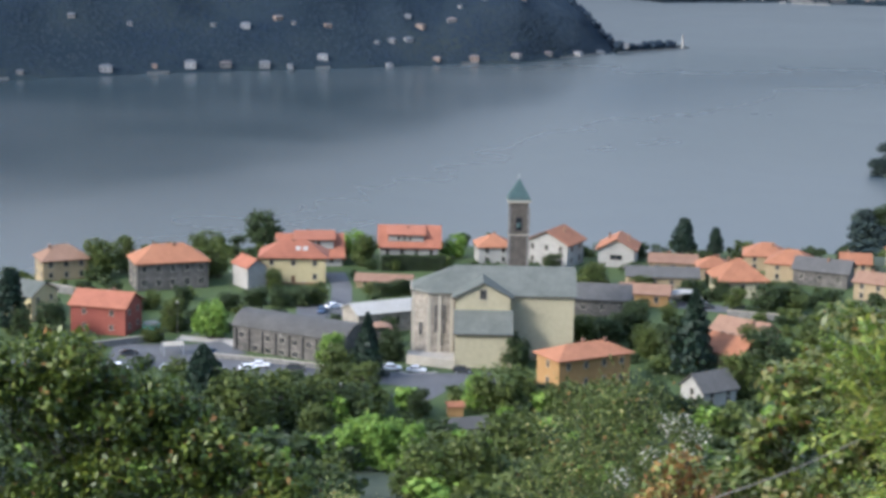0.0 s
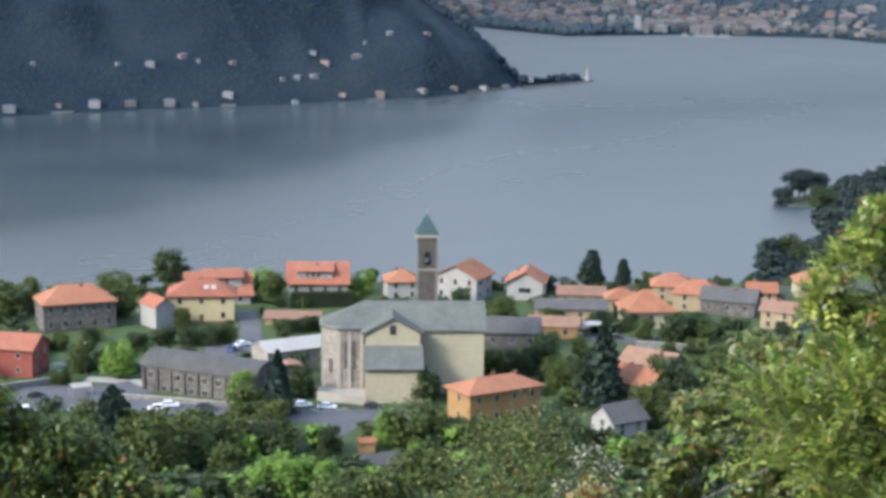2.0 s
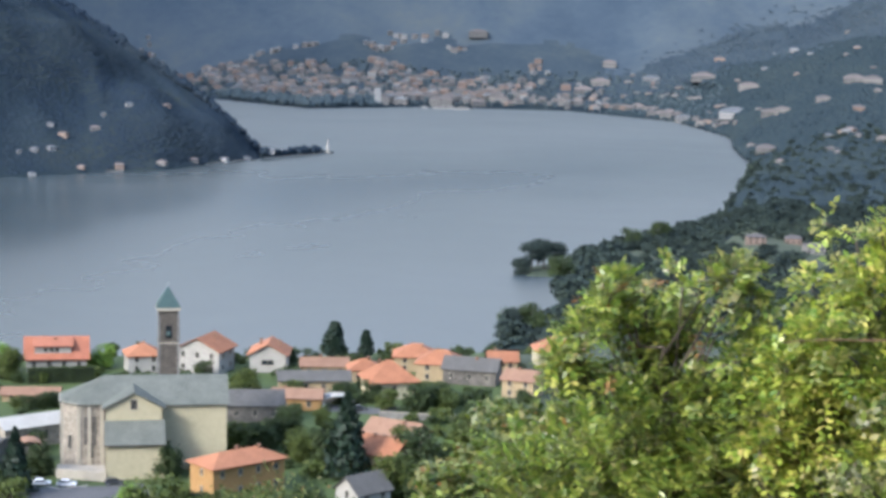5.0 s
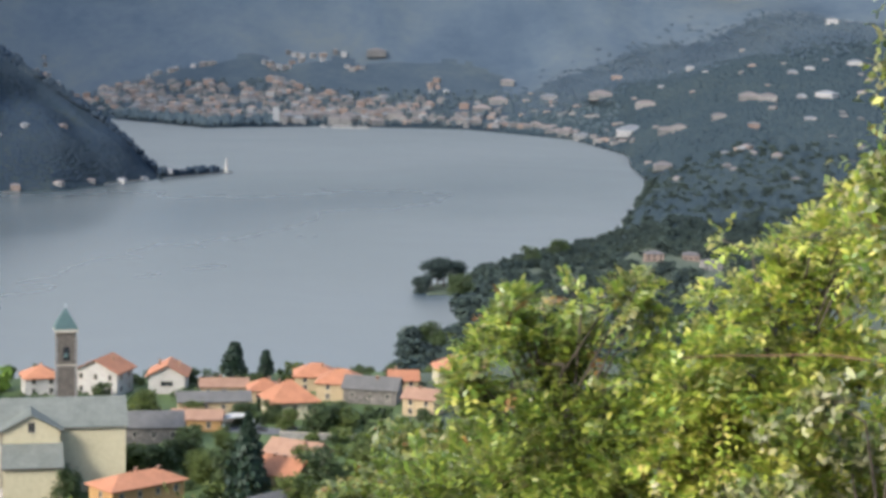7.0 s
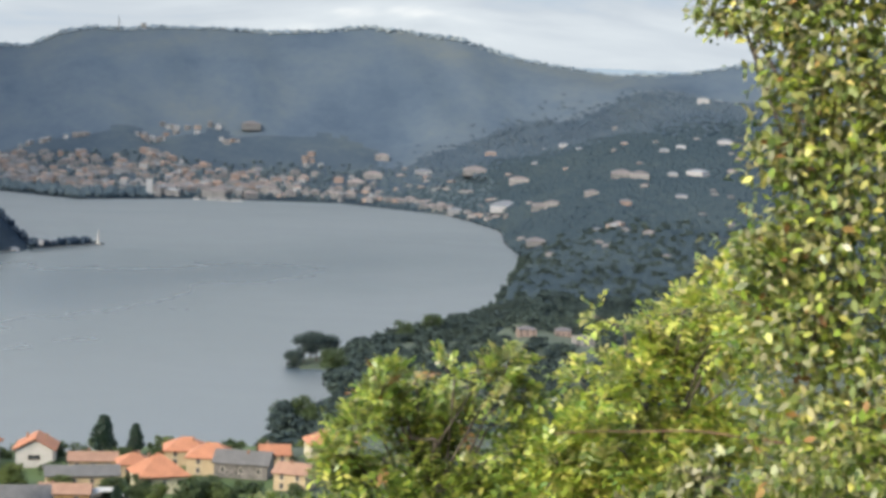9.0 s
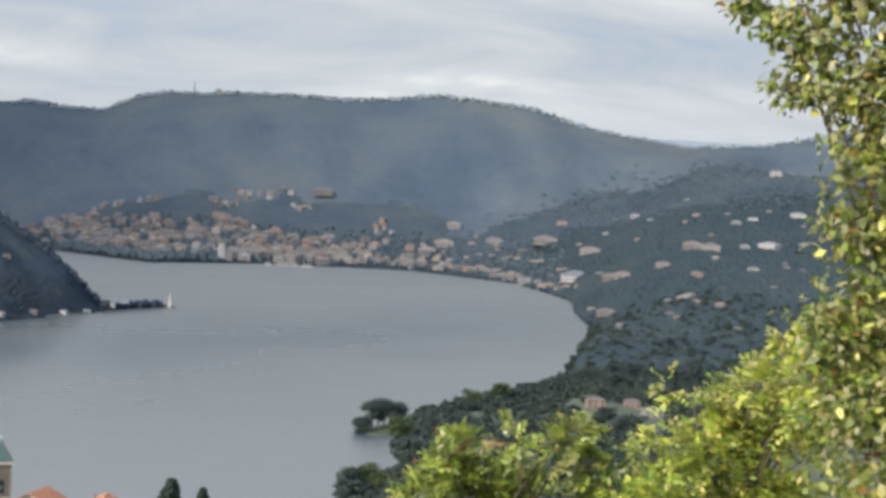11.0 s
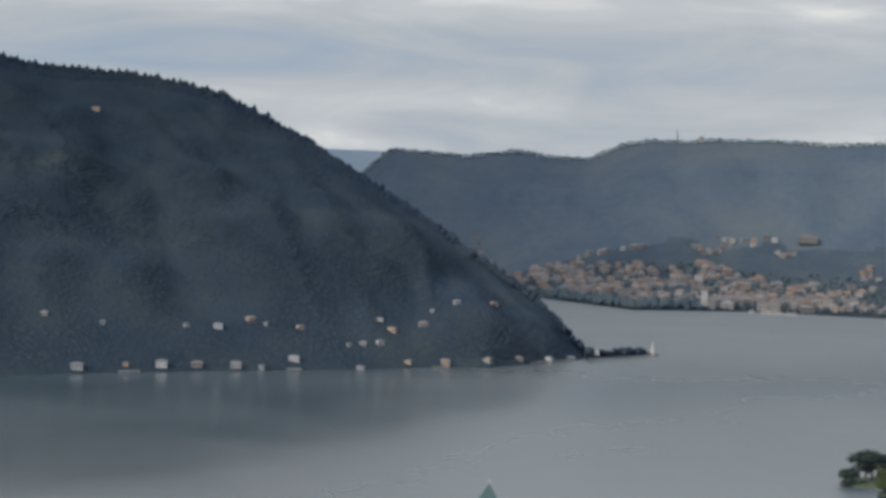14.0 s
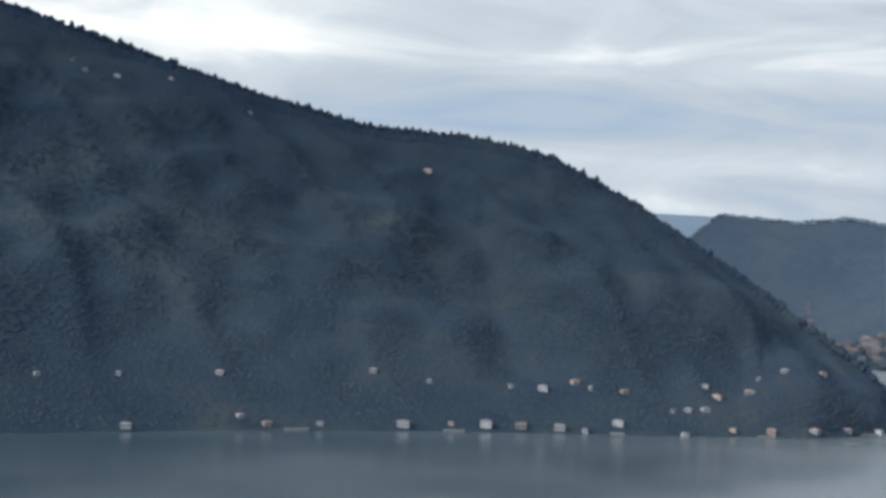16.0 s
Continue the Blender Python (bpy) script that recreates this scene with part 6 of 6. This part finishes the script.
bush("bush", "tall shrub with creamy white flower heads", [(-6.9, -16.4, 64, 0.7, 0.5), (-7.5, -16.7, 64, 0.6, 0.5), (-7.2, -17.2, 64, 0.8, 0.6), (-5.4, -17.9, 66, 0.5, 0.4), (-6.2, -17.3, 66, 0.5, 0.4)], 36, [("flower", 0.28), ("leaf_mid", 0.9)], 1500, 0.13)
# big rounded bush on the right, its outline climbing to the right
OUT = ((-6.4, -19.5), (-7.6, -17.6), (-8.6, -15.6), (-9.7, -14.2), (-10.7, -12.9), (-12.4, -11.8), (-15, -10.9), (-18, -11), (-25, -10.8))
bush("bush", "large leafy bush with green and reddish-tinged leaves", clumps(OUT, -6.6, -21, 7.5, 105, 22.5, (0.24, 0.46), 4), 41, [("leaf_bush", 0.75), ("leaf_fern", 0.08), ("leaf_left", 0.55), ("leaf_rust", 0.05)], 30000, 0.12, shell=0.7, stems=12)
# sunlit pinnate shrubs over it, in loose tufts with gaps between
OUT = ((-13, -10.2), (-13.6, -8.5), (-14.5, -9.1), (-15.4, -8.5), (-16.2, -9.2), (-16.8, -7.9), (-17.4, -9.4), (-18.4, -8.2), (-19.0, -10.0), (-19.6, -10.0), (-20.0, -6.9), (-20.5, -6.6), (-21.1, -7.0), (-21.7, -8.6), (-22.2, -7.6), (-22.8, -6.0), (-23.6, -5.6), (-25, -4.5))
bush("bush", "sunlit yellow-green shrub with feathery leaves in loose tufts", clumps(OUT, -13.2, -19, 3.4, 44, 18, (0.08, 0.17), 6, 1.0), 42, [("leaf_fern", 0.65), ("leaf_locust", 0.1), ("leaf_bush", 0.35), ("leaf_rust", 0.01)], 1000, 0.085, pairs=5, length=0.2, slim=0.45, stems=15)
bush("bush", "feathery yellow-green young tree in the sun", clumps(OUT, -19.1, -25.5, 5.0, 60, 17.5, (0.09, 0.2), 7, 1.0), 45, [("leaf_locust", 0.8), ("leaf_fore", 0.3)], 1600, 0.085, pairs=5, length=0.22, slim=0.45, stems=20)
OUT = ((-12.5, -13), (-14.5, -11.8), (-18, -11.4), (-20, -11.0), (-23, -9.6), (-30, -9))
bush("bush", "dense fern-leaved green shrub", clumps(OUT, -12.8, -19, 6.5, 42, 17.5, (0.2, 0.42), 8), 43, [("leaf_fern", 0.85), ("leaf_bush", 0.3)], 1350, 0.1, pairs=9, length=0.52, slim=0.32, stems=5)
bush("bush", "dense fern-leaved yellow-green shrub", clumps(OUT, -19, -30, 6.5, 62, 17.5, (0.2, 0.42), 9), 46, [("leaf_locust", 0.7), ("leaf_fern", 0.35), ("leaf_fore", 0.2)], 2150, 0.1, pairs=9, length=0.5, slim=0.34, stems=6)
# the tall tree at the edge
bush("tree", "tall sunlit tree with glossy yellowing leaves", [(-30, -6, 14, 1.1, 1.0), (-30, 0, 14, 1.0, 1.0), (-26.6, -7.2, 14, 0.7, 0.6), (-25.6, -5.4, 14, 0.5, 0.4), (-27.2, -4.2, 14, 0.62, 0.6), (-26.0, -2.6, 14, 0.5, 0.4), (-28, -1.2, 14, 0.7, 0.65), (-26.3, -0.4, 14, 0.55, 0.4), (-25.5, 1.3, 14, 0.5, 0.32), (-24.3, 2.5, 14, 0.42, 0.3), (-23.2, 3.0, 14, 0.3, 0.2), (-22.2, 3.5, 14, 0.22, 0.15), (-23.7, 1.1, 14, 0.26, 0.2), (-24.4, 4.6, 14, 0.4, 0.3), (-27.4, 2.4, 14, 0.6, 0.5), (-25.6, 4.2, 14, 0.5, 0.4), (-29, 4.5, 14, 0.9, 0.8), (-28.5, -10, 14, 1.0, 0.8)], 44, [("leaf_locust", 0.2), ("leaf_fore", 0.6), ("leaf_pale", 0.22), ("leaf_left", 0.3), ("leaf_rust", 0.04)], 14000, 0.088, shell=0.15, category="tree", slim=0.5)
bush("bush", "low bush with pale silvery leaf undersides", clumps(((-21.5, -11.6), (-24, -10.6), (-30, -9.8)), -21.5, -30, 3.0, 26, 16, (0.14, 0.3), 12), 47, [("leaf_pale", 0.35), ("leaf_fore", 0.5), ("leaf_left", 0.2)], 2200, 0.1, shell=0.3, stems=4)
# a long bare twig arching through the bush
tw = thing("twig", Matrix.Translation((0, 0, 0)), "long reddish-brown twig arching across the bush", "twig")
cu = bpy.data.curves.new("stem", "CURVE")
cu.dimensions, cu.bevel_depth = "3D", 0.008
sp = cu.splines.new("POLY")
sp.points.add(23)
for i in range(24):
    f = i / 23
    q = ahead(-19.6 - 7.2 * f, -10.75 + 0.35 * math.sin(2.6 * f) - 0.1 * f + 0.03 * math.sin(14 * f), 15.4)
    sp.points[i].co = (*q, 1)
    sp.points[i].radius = 0.5 + f
cu.materials.append(M["wood"])
new("stem", cu).parent = tw
# a sagging cable crossing the slope
cb = thing("cable", Matrix.Translation((0, 0, 0)), "thin grey cable sagging across the slope", "cable")
cu = bpy.data.curves.new("wire", "CURVE")
cu.dimensions, cu.bevel_depth = "3D", 0.007
sp = cu.splines.new("POLY")
sp.points.add(23)
for i in range(24):
    f = i / 23
    q = ahead(-5.0 - 10 * f, -19.35 + 4.6 * f - 0.5 * math.sin(math.pi * f), 18.5)
    sp.points[i].co = (*q, 1)
cu.materials.append(M["stone_grey"])
w = new("wire", cu)
w.parent = cb
